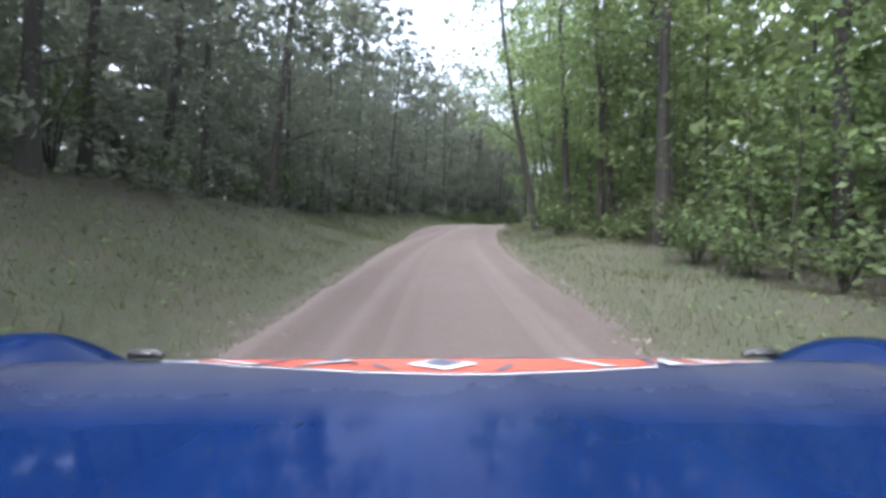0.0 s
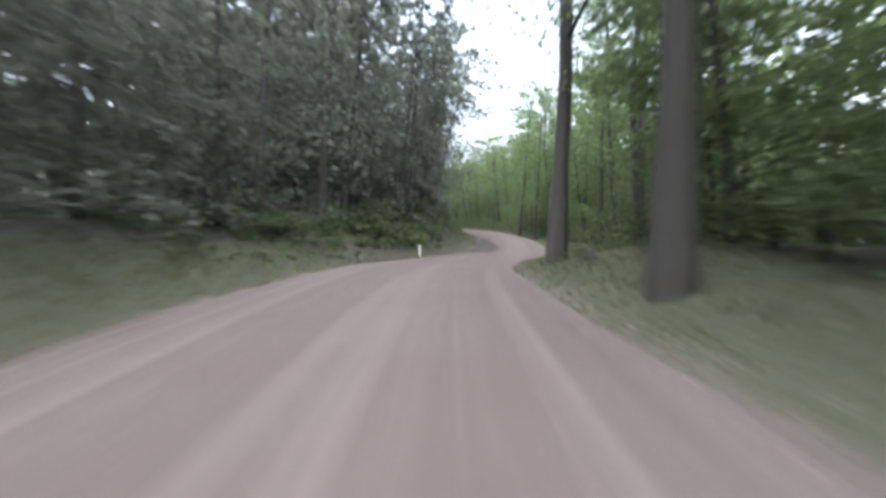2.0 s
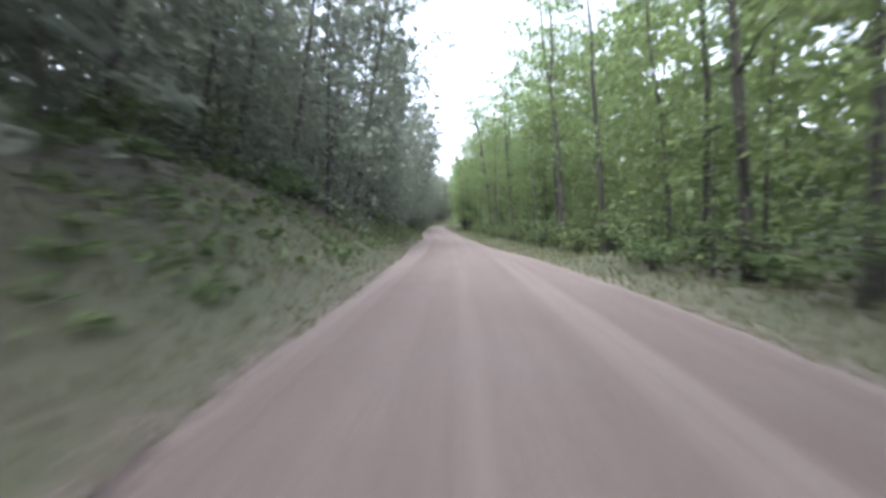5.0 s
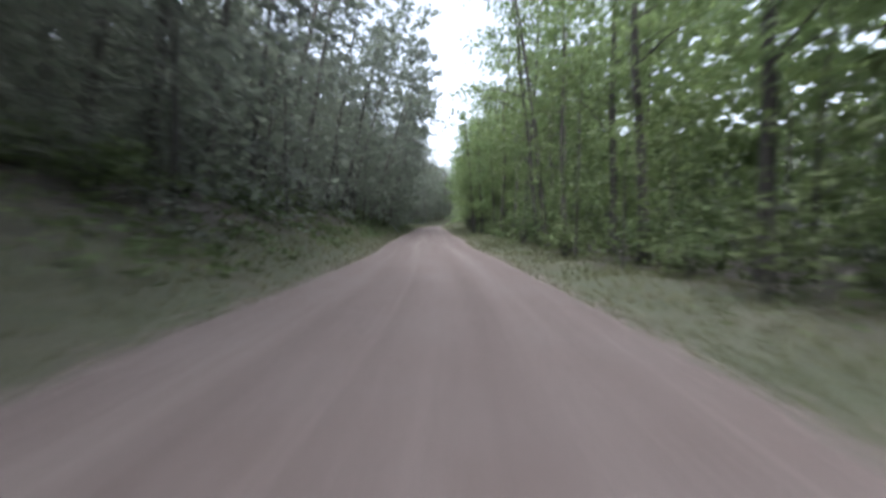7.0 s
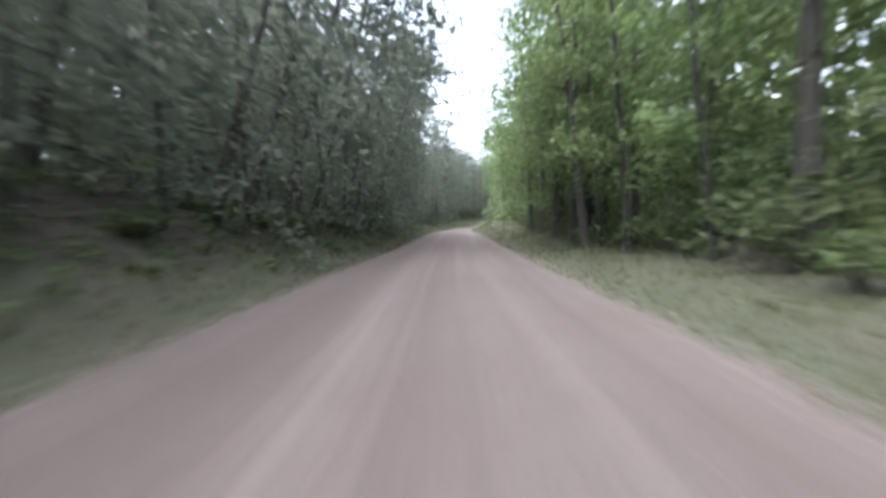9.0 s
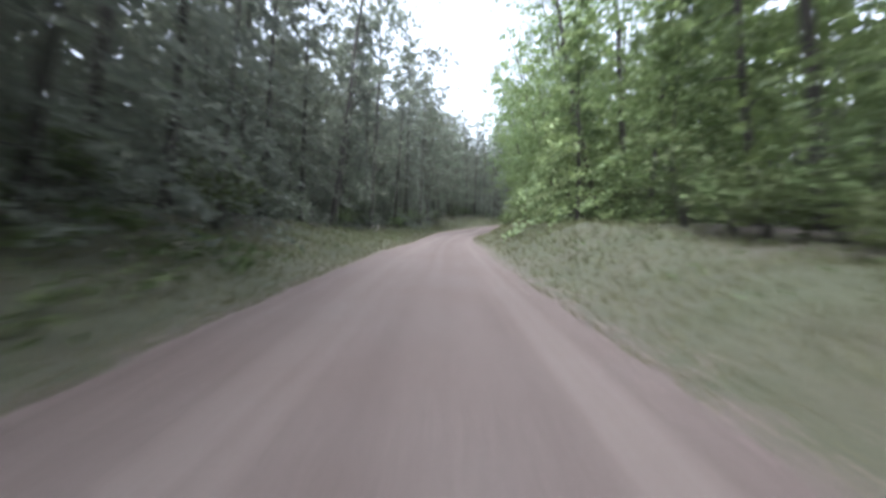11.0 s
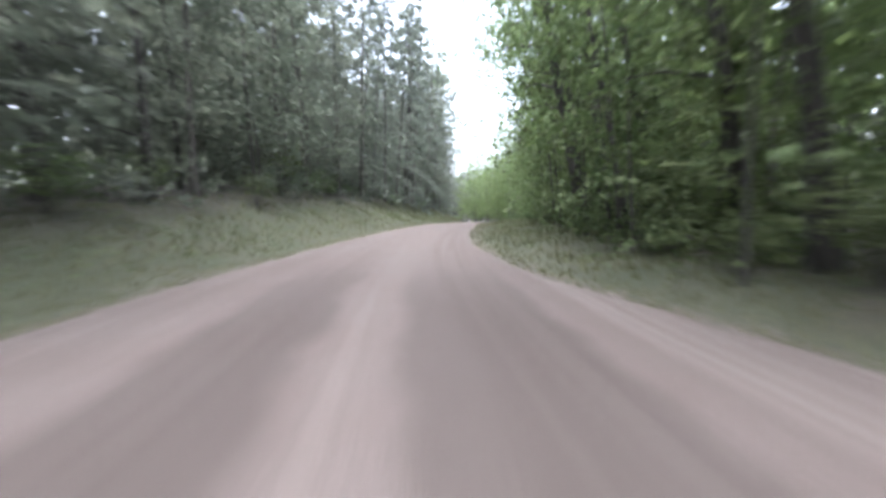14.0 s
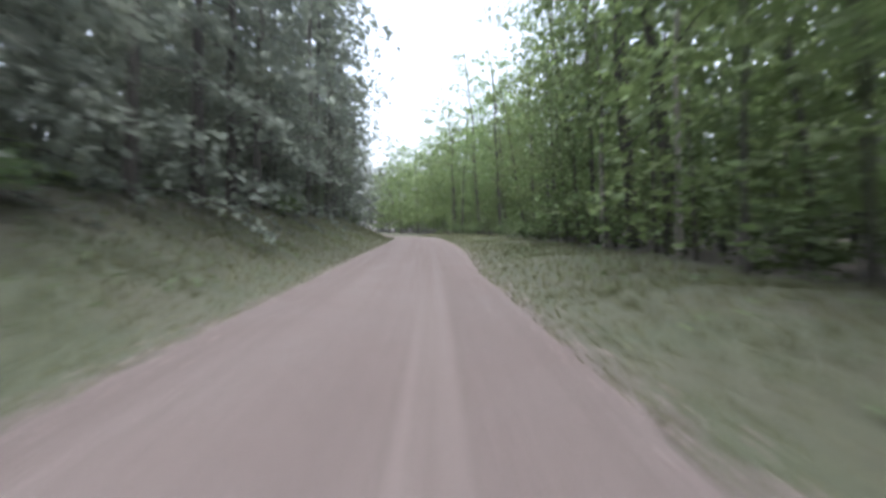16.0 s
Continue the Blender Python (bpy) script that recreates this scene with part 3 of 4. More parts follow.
# kind: meshes, name, label, category
KINDS = {}
for k, (tall, girth, low, wide, seed) in enumerate([(19, 0.32, 0.20, 2.9, 11), (21, 0.40, 0.28, 3.2, 12), (16, 0.24, 0.14, 2.6, 13), (22, 0.46, 0.32, 3.5, 14)]):
    KINDS["bright", k] = (broad_tree(tall, girth, low, wide, 1950, 0.28, seed, LEAF, BARK, clumps=25, upper=1.35), "broadleaf_tree", "tall slender broadleaf tree with bright green leaves", "tree")
    KINDS["dark", k] = (broad_tree(tall, girth * 0.8, 0.05 + low * 0.2, wide * 1.05, 1850, 0.32, seed + 20, LEAF_DARK, BARK, clumps=38, upper=1.75), "broadleaf_tree", "tall shady broadleaf tree with dull green leaves", "tree")
for k, (tall, girth, low, wide, seed) in enumerate([(18, 0.36, 0.05, 3.5, 31), (15, 0.3, 0.03, 3.2, 32)]):
    KINDS["hemlock", k] = (hemlock(tall, girth * 0.85, low, wide, 1950, 0.34, seed, NEEDLE, BARK), "conifer_tree", "dark conifer with drooping layered boughs", "tree")
KINDS["birch", 0] = (broad_tree(17, 0.2, 0.45, 2.2, 1500, 0.26, 37, LEAF, BARK_PALE, clumps=26), "birch_tree", "slim pale-barked tree with light green crown", "tree")
KINDS["layered", 0] = (hemlock(9.5, 0.16, 0.06, 3.2, 2900, 0.3, 35, LEAF_BRIGHT, BARK), "broadleaf_tree", "young broadleaf tree with drooping layered boughs", "tree")
for k, seed in enumerate((51, 52, 53)):
    KINDS["sapling", k] = (broad_tree(7.0 - 1.4 * k, 0.09, 0.06, 1.6, 440, 0.21, seed, (SHRUB, LEAF, SHRUB)[k], BARK, sides=5, clumps=20, limbs=False, sway=0.06), "sapling", "young broadleaf sapling at the edge of the wood", "tree")
    KINDS["shade_sapling", k] = (broad_tree(6.5 - 1.2 * k, 0.09, 0.05, 1.7, 440, 0.22, seed + 5, LEAF_DARK, BARK, sides=5, clumps=20, limbs=False, sway=0.06), "sapling", "young shaded sapling with dull leaves", "tree")
for k, (tall, wide, seed) in enumerate([(1.5, 1.1, 61), (1.0, 0.9, 62), (2.1, 1.3, 63)]):
    KINDS["shrub", k] = (shrub(tall, wide, 330, 0.18, seed, SHRUB), "shrub", "leafy green undergrowth shrub at the wood's edge", "shrub")
for k, (tall, wide, seed) in enumerate([(0.7, 0.8, 71), (1.0, 0.9, 72)]):
    KINDS["shade_shrub", k] = (shrub(tall, wide, 200, 0.19, seed, SHRUB), "low_bush", "low dull green bush on the shaded bank", "bush")
FIRST = {}


def put(kind, which, s, d, size=1.0, tip=0.0, tipway=0.0, group="", tall=None):
    """Puts up a plant: the first of its kind is built, the rest are its copies."""
    meshes, name, label, category = KINDS[kind, which]
    m = spot_pose(s, d, rng.uniform(0, 6.28), size, rng.uniform(0.92, 1.1) if tall is None else tall, tip, tipway)
    if (kind, which) in FIRST:
        return copy_plant(FIRST[kind, which], m)
    root = new(name)
    part("branchwork" if category in ("shrub", "bush") else "trunk", meshes[0], root)
    part("foliage" if category in ("shrub", "bush") else "crown", meshes[1], root)
    for limb in meshes[2]:
        part("limb", limb, root)
    root.matrix_basis = m
    FIRST[kind, which] = tagged(root, label, category, group)
    return root


def copy_plant(first, m):
    made = copy_thing(first, m)
    made.matrix_basis = m
    return made


def tip_to(way, amount):
    """Axis for a lean towards the right (way 1) or the left (way -1) of the road."""
    return amount * way, math.pi / 2


# tall trees that stand out by themselves: x, y, kind, size, lean to the right
for x, y, which, size, lean in [(6.98, 25.3, 1, 0.9, -0.17), (10.8, 20.98, 2, 0.9, -0.05), (12.35, 56.05, 1, 1.35, 0.03), (10.09, 48.09, 3, 1.15, -0.03), (10.69, 41.64, 2, 1.1, -0.14), (14.6, 53.4, 2, 1.0, -0.06),
                                (25.8, 91.7, 2, 1.25, 0.0), (25.4, 86.7, 2, 1.1, 0.0), (28.9, 80.2, 3, 0.95, 0.0), (11.04, 37.6, 1, 0.75, -0.2), (58.2, 268.0, 3, 0.8, -0.12), (55.4, 265.3, 1, 0.95, -0.14), (61.22, 282.57, 3, 1.0, -0.24)]:
    s, d = near(x, y)
    put("bright", which, s, d, size, *tip_to(1, lean), group="wood right of the road", tall=1.0)

for s, d, size in ((231.5, 5.6, 1.0), (237.0, 7.2, 0.85), (227.0, 7.6, 0.9), (243.0, 6.4, 0.75), (166.0, 7.0, 0.7), (199.0, 7.2, 0.9), (252.0, 7.0, 0.8), (283.0, 7.4, 0.8), (289.0, 7.6, 0.9), (295.0, 7.8, 0.75), (301.0, 8.0, 0.8)):
    put("layered", 0, s, d, size, group="wood right of the road")
for s in (64, 131, 139, 157, 178, 205, 262, 276, 283, 322, 327):
    put("birch", 0, s + rng.uniform(-1, 1), float(along(RIGHT_WOOD, s)) + rng.uniform(0.2, 2.4), rng.uniform(0.85, 1.1), *tip_to(-1, rng.normal(0, 0.05)), "wood right of the road")
for s, d, which, size in ((186.0, 5.6, 2, 0.95), (189.2, 5.1, 0, 0.9), (190.6, 6.0, 2, 1.0), (192.3, 5.3, 1, 0.8), (194.4, 6.3, 2, 1.05), (195.8, 5.2, 0, 0.85), (198.1, 5.9, 2, 0.9), (200.5, 5.3, 1, 0.85), (203.0, 6.1, 2, 1.0), (205.6, 5.4, 0, 0.9)):
    put("bright", which, s, d, size, *tip_to(-1, rng.normal(0.0, 0.04)), "wood right of the road")
OBJECTS_END = S1 - 60
# left wood: dull broadleaves and conifers, close set
s = -14.0
while s < OBJECTS_END:
    d = float(along(LEFT_WOOD, s))
    kind = "hemlock" if rng.random() < 0.6 else "dark"
    put(kind, rng.integers(2 if kind == "hemlock" else 4), s, d - rng.uniform(0.0, 2.0), rng.uniform(0.9, 1.2) * float(along(LEFT_TALL, s)), *tip_to(1, rng.normal(float(along(LEFT_LEAN, s)), 0.03)), "wood left of the road")
    s += rng.uniform(2.6, 4.0)
# right wood: brighter, more open, trunks in view
s = -14.0
while s < OBJECTS_END:
    d = float(along(RIGHT_WOOD, s))
    size = rng.uniform(0.85, 1.15) * float(along(RIGHT_TALL, s))
    put("bright", rng.integers(4), s, d + rng.uniform(-0.3, 2.2) + (1.2 if s < 12 else 0.9 if s < 24 else 0.6), size, *tip_to(-1, rng.normal(float(along(RIGHT_LEAN, s)), 0.04)), "wood right of the road")
    s += rng.uniform(2.8, 4.2)
# young growth in front of the leaning stems at the bend
for s, d, which, size in ((256.0, 5.4, 0, 1.2), (260.0, 5.8, 1, 1.4), (263.5, 5.4, 0, 1.2), (274.0, 5.2, 0, 1.3), (278.0, 4.9, 0, 1.1)):
    put("sapling", which, s, d, size, group="saplings at the wood's edge")
s = 284.0
while s < 334:
    put("sapling", rng.integers(2), s, float(along(RIGHT_WOOD, s)) + rng.uniform(-0.5, 0.6), rng.uniform(1.2, 1.7), *tip_to(-1, 0.08), "saplings at the wood's edge")
    s += rng.uniform(1.6, 3.0)
for s in (118, 131, 143, 155, 168, 174, 178, 181.5, 185, 188, 191, 194.5, 198, 201, 205, 209, 214):
    put("shade_sapling", rng.integers(2), s, float(along(LEFT_WOOD, s)) + rng.uniform(0.1, 0.7), rng.uniform(1.4, 1.9), group="saplings at the wood's edge")
for s, d, which, size in ((243.5, 4.6, 0, 0.8), (245.6, 3.9, 1, 0.95), (247.3, 4.6, 0, 0.9), (248.6, 3.7, 1, 0.8), (250.4, 4.3, 2, 0.7), (252.6, 4.0, 1, 0.9), (254.8, 4.5, 0, 0.85), (257.4, 5.6, 0, 0.8), (258.4, 4.6, 1, 0.9), (259.4, 5.6, 0, 0.9), (260.2, 4.4, 1, 0.8), (261.2, 5.3, 0, 0.9)):
    put("shrub", which, s, d, size, group="undergrowth")
# undergrowth and saplings along both edges
for side, wood, kind, step in ((-1, LEFT_WOOD, "shade_sapling", 2.2), (1, RIGHT_WOOD, "sapling", 3.1)):
    s = -10.0
    while s < OBJECTS_END:
        put(kind, rng.integers(3), s, float(along(wood, s)) + side * rng.uniform(-0.2, 4.0), rng.uniform(0.6, 1.5 if side < 0 else 1.25), group="saplings at the wood's edge")
        s += rng.uniform(0.6, 1.4) * step
    s = -10.0
    while s < OBJECTS_END:
        put("shrub", rng.integers(3), s, float(along(wood, s)) + side * rng.uniform(-0.7, 2.0), rng.uniform(0.6, 1.15), group="undergrowth")
        thick = side > 0 and 212 < s < 285
        s += rng.uniform(0.6, 1.4) * (1.2 if thick else 3.4 if side < 0 else 2.3)


# low growth over the shaded bank
s = 56.0
while s < 216:
    lo, hi = float(along(LEFT_EDGE, s) - along(LEFT_TURF, s)) - 0.5, float(along(LEFT_WOOD, s)) - 0.5
    for _ in range(5 if 62 < s < 92 else 3 if s < 100 else 1):
        put("shade_shrub", rng.integers(2), s + rng.uniform(-0.6, 0.6), rng.uniform(min(lo, hi), max(lo, hi)), rng.uniform(0.5, 1.0), group="undergrowth")
    s += rng.uniform(1.0, 1.8) if s < 100 else rng.uniform(2.5, 5.0)


# the depth of the wood: past counting, so one mass on each side
def templates(seed, leaf_count, leaf, material):
    out = []
    for k, (tall, girth, wide) in enumerate([(19, 0.2, 3.5), (21, 0.24, 3.8), (16, 0.16, 3.2)]):
        t, c, _ = broad_tree(tall, girth, 0.06, wide, leaf_count, leaf, seed + k, material, BARK, sides=5, clumps=26, limbs=False, near_h=0.0)
        vt = np.array([v.co[:] for v in t.vertices])
        ft = [tuple(p.vertices) for p in t.polygons]
        tri = [(f[0], f[j], f[j + 1]) for f in ft for j in range(1, len(f) - 1)]
        vc = np.empty(len(c.vertices) * 3)
        c.vertices.foreach_get("co", vc)
        fc = np.empty(len(c.loops), np.int64)
        c.loops.foreach_get("vertex_index", fc)
        out.append((vt, np.array(tri), vc.reshape(-1, 3), fc.reshape(-1, 3)))
        bpy.data.meshes.remove(t)
        bpy.data.meshes.remove(c)
    return out


def wood_mass(name, side, wood, material, label, seed, more=1.0, stems=0.5):
    near_t, far_t = templates(seed, int(1000 * more), 0.34, material), templates(seed + 5, int(480 * more), 0.8, material)
    V, F, M, base = [], [], [], 0
    rows = [(4.4, 3.8, near_t), (8.5, 4.4, far_t), (13.5, 4.8, far_t), (20.0, 9.0, far_t)]
    spots = [(s0, start, kinds) for start, step, kinds in rows for s0 in np.arange(-14, S1 - 8, step)]
    spots += [(s0, rng.uniform(-1, 2), near_t) for s0 in np.arange(OBJECTS_END, S1 - 8, 3.2)]
    for s0, start, kinds in spots:
        vt, tt, vc, fc = kinds[rng.integers(len(kinds))]
        s1 = min(s0 + rng.uniform(-1.6, 1.6), S1 - 4)
        m = np.array(spot_pose(s1, float(along(wood, s1)) + side * (start + rng.uniform(-1.5, 1.5)), rng.uniform(0, 6.28), rng.uniform(0.85, 1.2)))
        for v, f, k in ((vt, tt, 0), (vc, fc, 1)):
            if k == 0 and rng.random() > stems:
                continue
            V.append(v @ m[:3, :3].T + m[:3, 3])
            F.append(f + base)
            M.append(np.full(len(f), k))
            base += len(v)
    me = fast_mesh(name, np.vstack(V), np.vstack(F), BARK)
    me.materials.append(material)
    me.polygons.foreach_set("material_index", np.concatenate(M).astype(np.int32))
    me.update()
    return tagged(new(name, me), label, "trees", kind="stuff")


wood_mass("deep_wood", -1, LEFT_WOOD, LEAF_DARK, "dense shaded wood behind the roadside trees", 81, 1.35, 0.2)
wood_mass("deep_wood", 1, RIGHT_WOOD, LEAF, "dense green wood behind the roadside trees", 91, 0.9, 0.3)

# far rim of the wood, closing the view between the stems
V, F, base = [], [], 0
for side in (-1, 1):
    k = 27000
    ss, dd = rng.uniform(-40, S1 - 3, k), side * rng.uniform(27, 36, k)
    x, y = at(ss, dd)
    v, f = leaves(np.column_stack([x, y, height(ss, dd) + rng.uniform(0, 1, k) ** 1.1 * (20.0 if side < 0 else 12.0 + 5.0 * np.clip((ss - 285) / 15, 0, 1))]), 1.85, 0.3, 0.3, 0.6, 99 + side, single=True)
    V.append(v), F.append(f + base)
    base += len(v)
for side in (-1, 1):
    k = 11000
    ss = rng.uniform(-40, S1 - 3, k)
    dd = (along(LEFT_WOOD, ss) if side < 0 else along(RIGHT_WOOD, ss)) + side * rng.uniform(5, 22, k)
    x, y = at(ss, dd)
    v, f = leaves(np.column_stack([x, y, height(ss, dd) + rng.uniform(0, 1, k) ** 1.2 * 4.2]), 0.95, 0.3, 0.4, 0.6, 120 + side, single=True)
    V.append(v), F.append(f + base)
    base += len(v)
# treetops out to the skyline
for side in (-1, 1):
    k = 24000
    ss, dd = rng.uniform(-60, S1 + 40, k), side * (40 + 115 * rng.uniform(0, 1, k) ** 1.2)
    x, y = at(ss, dd)
    v, f = leaves(np.column_stack([x, y, height(ss, dd) + rng.uniform(4, 15, k)]), 2.9, 0.2, 0.8, 0.8, 140 + side, single=True)
    V.append(v), F.append(f + base)
    base += len(v)
k = 9000
ss, dd = S1 - rng.uniform(0, 9, k), rng.uniform(-36, 36, k)
x, y = at(ss, dd)
v, f = leaves(np.column_stack([x, y, height(ss, dd) + rng.uniform(0, 1, k) * 16.0]), 1.5, 0.3, 0.3, 0.6, 77, single=True)
V.append(v), F.append(f + base)
tagged(new("far_wood", fast_mesh("far_wood", np.vstack(V), np.vstack(F), LEAF_DARK)), "far edge of the wood seen between stems", "trees", kind="stuff")

# ---- grass, herbs and loose stones of the verges ----
def blades(k, s_lo, s_hi, off_lo, off_hi, tall, seed, wide=0.018):
    r = np.random.default_rng(seed)
    ss = r.uniform(s_lo, s_hi, k)
    off = off_lo + (off_hi - off_lo) * r.uniform(0, 1, k) ** 1.3
    left = r.random(k) < 0.55
    d = np.where(left, along(LEFT_EDGE, ss) - off, along(RIGHT_EDGE, ss) + off)
    x, y = at(ss, d)
    z = height(ss, d)
    h = tall * r.uniform(0.4, 1.3, k) * np.clip(0.35 + off * 0.5, 0, 1)
    thin = left & (off > along(LEFT_TURF, ss) * r.uniform(0.6, 1.5, k))
    x, y, z, h = (a[~thin] for a in (x, y, z, h))
    k = len(x)
    az, w = r.uniform(0, 6.28, k), wide * r.uniform(0.55, 1.45, k)
    lean = r.normal(0, 0.45, (k, 2)) * h[:, None]
    a = np.column_stack([x - np.cos(az) * w, y - np.sin(az) * w, z - 0.02])
    b = np.column_stack([x + np.cos(az) * w, y + np.sin(az) * w, z - 0.02])
    c = np.column_stack([x + lean[:, 0], y + lean[:, 1], z + h])
    return np.stack([a, b, c], 1).reshape(-1, 3), np.arange(k * 3).reshape(-1, 3)


tagged(new("verge_grass", fast_mesh("verge_grass", *blades(215000, 22, 385, -0.15, 5.0, 0.19, 5), GRASS)), "short mown grass of the road verges", "grass", kind="stuff")
tagged(new("near_grass", fast_mesh("near_grass", *blades(75000, -3, 23, -0.15, 7.0, 0.13, 6, 0.006), GRASS)), "fine short mown grass where the road begins", "grass", kind="stuff")
k = 26000
ss = rng.uniform(-4, 345, k)
d = along(LEFT_EDGE, ss) - rng.uniform(1.0, 6.5, k)
flip = rng.random(k) < 0.3
d = np.where(flip, along(RIGHT_EDGE, ss) + rng.uniform(1.2, 5.0, k), d)
x, y = at(ss, d)
v, f = leaves(np.column_stack([x, y, height(ss, d) + rng.uniform(0.03, 0.2, k)]), 0.1, 0.2, 0.7, 0.6, 41)
tagged(new("verge_herbs", fast_mesh("verge_herbs", v, f, SHRUB)), "low broad-leaved herbs among the grass", "plants", kind="stuff")

# low brush under the first trees of the wood
for side, wood, clumps, leaf_mat, label in ((1, RIGHT_WOOD, 1900, SHRUB, "tangled green brush under the roadside trees"), (-1, LEFT_WOOD, 1300, LEAF_DARK, "tangled shaded brush under the roadside trees")):
    ss = rng.uniform(-6, 345, clumps)
    d = along(wood, ss) + side * rng.uniform(-0.5, 4.5, clumps)
    x, y = at(ss, d)
    rise = rng.uniform(0, 1, clumps) ** 1.5 * 1.3
    tufts = [tuft(rng, np.array((a, b, c)), q, 13, 0.7) for a, b, c, q in zip(x, y, height(ss, d) + 0.15 + rise, rng.uniform(0.35, 0.75, clumps))]
    v, f = leaves(np.vstack([p for p, q in tufts]), 0.24, 0.2, 0.8, 0.6, 57 + side, facing=np.vstack([q for p, q in tufts]))
    tagged(new("brush", fast_mesh("brush", v, f, leaf_mat)), label, "undergrowth", kind="stuff")

# ferns and seedlings in drifts over the shaded bank
k = 2600
ss = rng.uniform(52, 222, k)
lo, hi = along(LEFT_EDGE, ss) - 0.9, along(LEFT_WOOD, ss) - 2.5
d = lo + (hi - lo) * rng.uniform(0, 1, k) ** 0.8
x, y = at(ss, d)
keep = wave(x, y, 1.6, 4.0) > -0.35
x, y, z = x[keep], y[keep], height(ss, d)[keep]
tufts = [tuft(rng, np.array((a, b, c + 0.08)), q, 11, 0.6) for a, b, c, q in zip(x, y, z, rng.uniform(0.2, 0.5, len(x)))]
v, f = leaves(np.vstack([p for p, q in tufts]), 0.2, 0.1, 0.8, 0.5, 47, facing=np.vstack([q for p, q in tufts]))
tagged(new("bank_ferns", fast_mesh("bank_ferns", v, f, SHRUB)), "drifts of ferns and seedlings on the shaded bank", "ferns", kind="stuff")

# dead leaves and twigs on the bare bank under the trees
DEAD_LEAF = leaf_material("dead_leaves", (0.036, 0.029, 0.022), (0.075, 0.06, 0.045), (0.13, 0.11, 0.083), 0.15, 0.8)
k = 26000
ss = rng.uniform(50, 222, k)
d = along(LEFT_EDGE, ss) - along(LEFT_TURF, ss) - rng.uniform(-0.6, 6.0, k)
x, y = at(ss, d)
v, f = leaves(np.column_stack([x, y, height(ss, d) + rng.uniform(0.015, 0.05, k)]), 0.12, 0.0, 0.85, 0.6, 43)
tagged(new("leaf_litter", fast_mesh("leaf_litter", v, f, DEAD_LEAF)), "brown dead leaves strewn over the bank", "leaves", kind="stuff")
k = 1500
ss = rng.uniform(50, 222, k)
d = along(LEFT_EDGE, ss) - along(LEFT_TURF, ss) - rng.uniform(0.2, 5.5, k)
x, y = at(ss, d)
z, az, long_ = height(ss, d) + 0.03, rng.uniform(0, 6.28, k), rng.uniform(0.2, 0.9, k)
way = np.stack([np.cos(az), np.sin(az), rng.normal(0.05, 0.12, k)], 1) * long_[:, None]
mid = np.column_stack([x, y, z])
side = np.stack([-np.sin(az), np.cos(az), np.zeros(k)], 1) * rng.uniform(0.006, 0.018, k)[:, None]
v = np.stack([mid - way + side, mid - way - side, mid - way + (0, 0, 0.025), mid + way], 1).reshape(-1, 3)
i = np.arange(k)[:, None] * 4
f = np.concatenate([i + [[0, 1, 3]], i + [[1, 2, 3]], i + [[2, 0, 3]]], 0)
tagged(new("fallen_twigs", fast_mesh("fallen_twigs", v, f, BARK)), "dark fallen twigs scattered over the bank", "twigs", kind="stuff")

# loose stones strewn along the edges of the gravel
k = 16000
ss = rng.uniform(-4, 340, k)
left = rng.random(k) < 0.5
off = rng.normal(0.0, 0.32, k)
d = np.where(left, along(LEFT_EDGE, ss) - off, along(RIGHT_EDGE, ss) + off)
x, y = at(ss, d)
c = np.column_stack([x, y, height(ss, d) + 0.012])
size = rng.uniform(0.012, 0.035, k)[:, None]
turn = rng.uniform(0, 6.28, k)
corner = np.stack([np.stack([np.cos(turn + a), np.sin(turn + a), np.full(k, -0.4)], 1) for a in (0, 2.1, 4.2)] + [np.tile((0.0, 0.0, 0.7), (k, 1))], 1)
v = (c[:, None] + corner * size[:, None] * rng.uniform(0.7, 1.3, (k, 4, 1))).reshape(-1, 3)
i = np.arange(k)[:, None] * 4
f = np.concatenate([i + [[0, 1, 3]], i + [[1, 2, 3]], i + [[2, 0, 3]]], 0)
STONE = plain("loose_stone", (0.13, 0.105, 0.095), 0.9, vary=0.4, scale=30.0)
tagged(new("loose_gravel", fast_mesh("loose_gravel", v, f, STONE)), "loose pinkish grey stones along the road edges", "gravel", kind="stuff")


# ---- marker post and fallen wood ----
WHITE = plain("white_paint", (0.55, 0.55, 0.5), 0.6, vary=0.1)
s, d = 67.3, -3.6
post = new("marker_post")
x, y = at(s, d)
post.location = (float(x), float(y), float(height(s, d)))
part("stake", mesh_of("stake", *tube([(0, 0, -0.3), (0, 0, 0.58)], [0.04, 0.04], 10), WHITE, True), post)
part("cap", mesh_of("cap", *tube([(0, 0, 0.58), (0, 0, 0.61), (0, 0, 0.635), (0, 0, 0.645)], [0.042, 0.042, 0.032, 0.01], 10), WHITE, True), post, "rounded cap")
tagged(post, "short white marker post in the grass verge", "post")


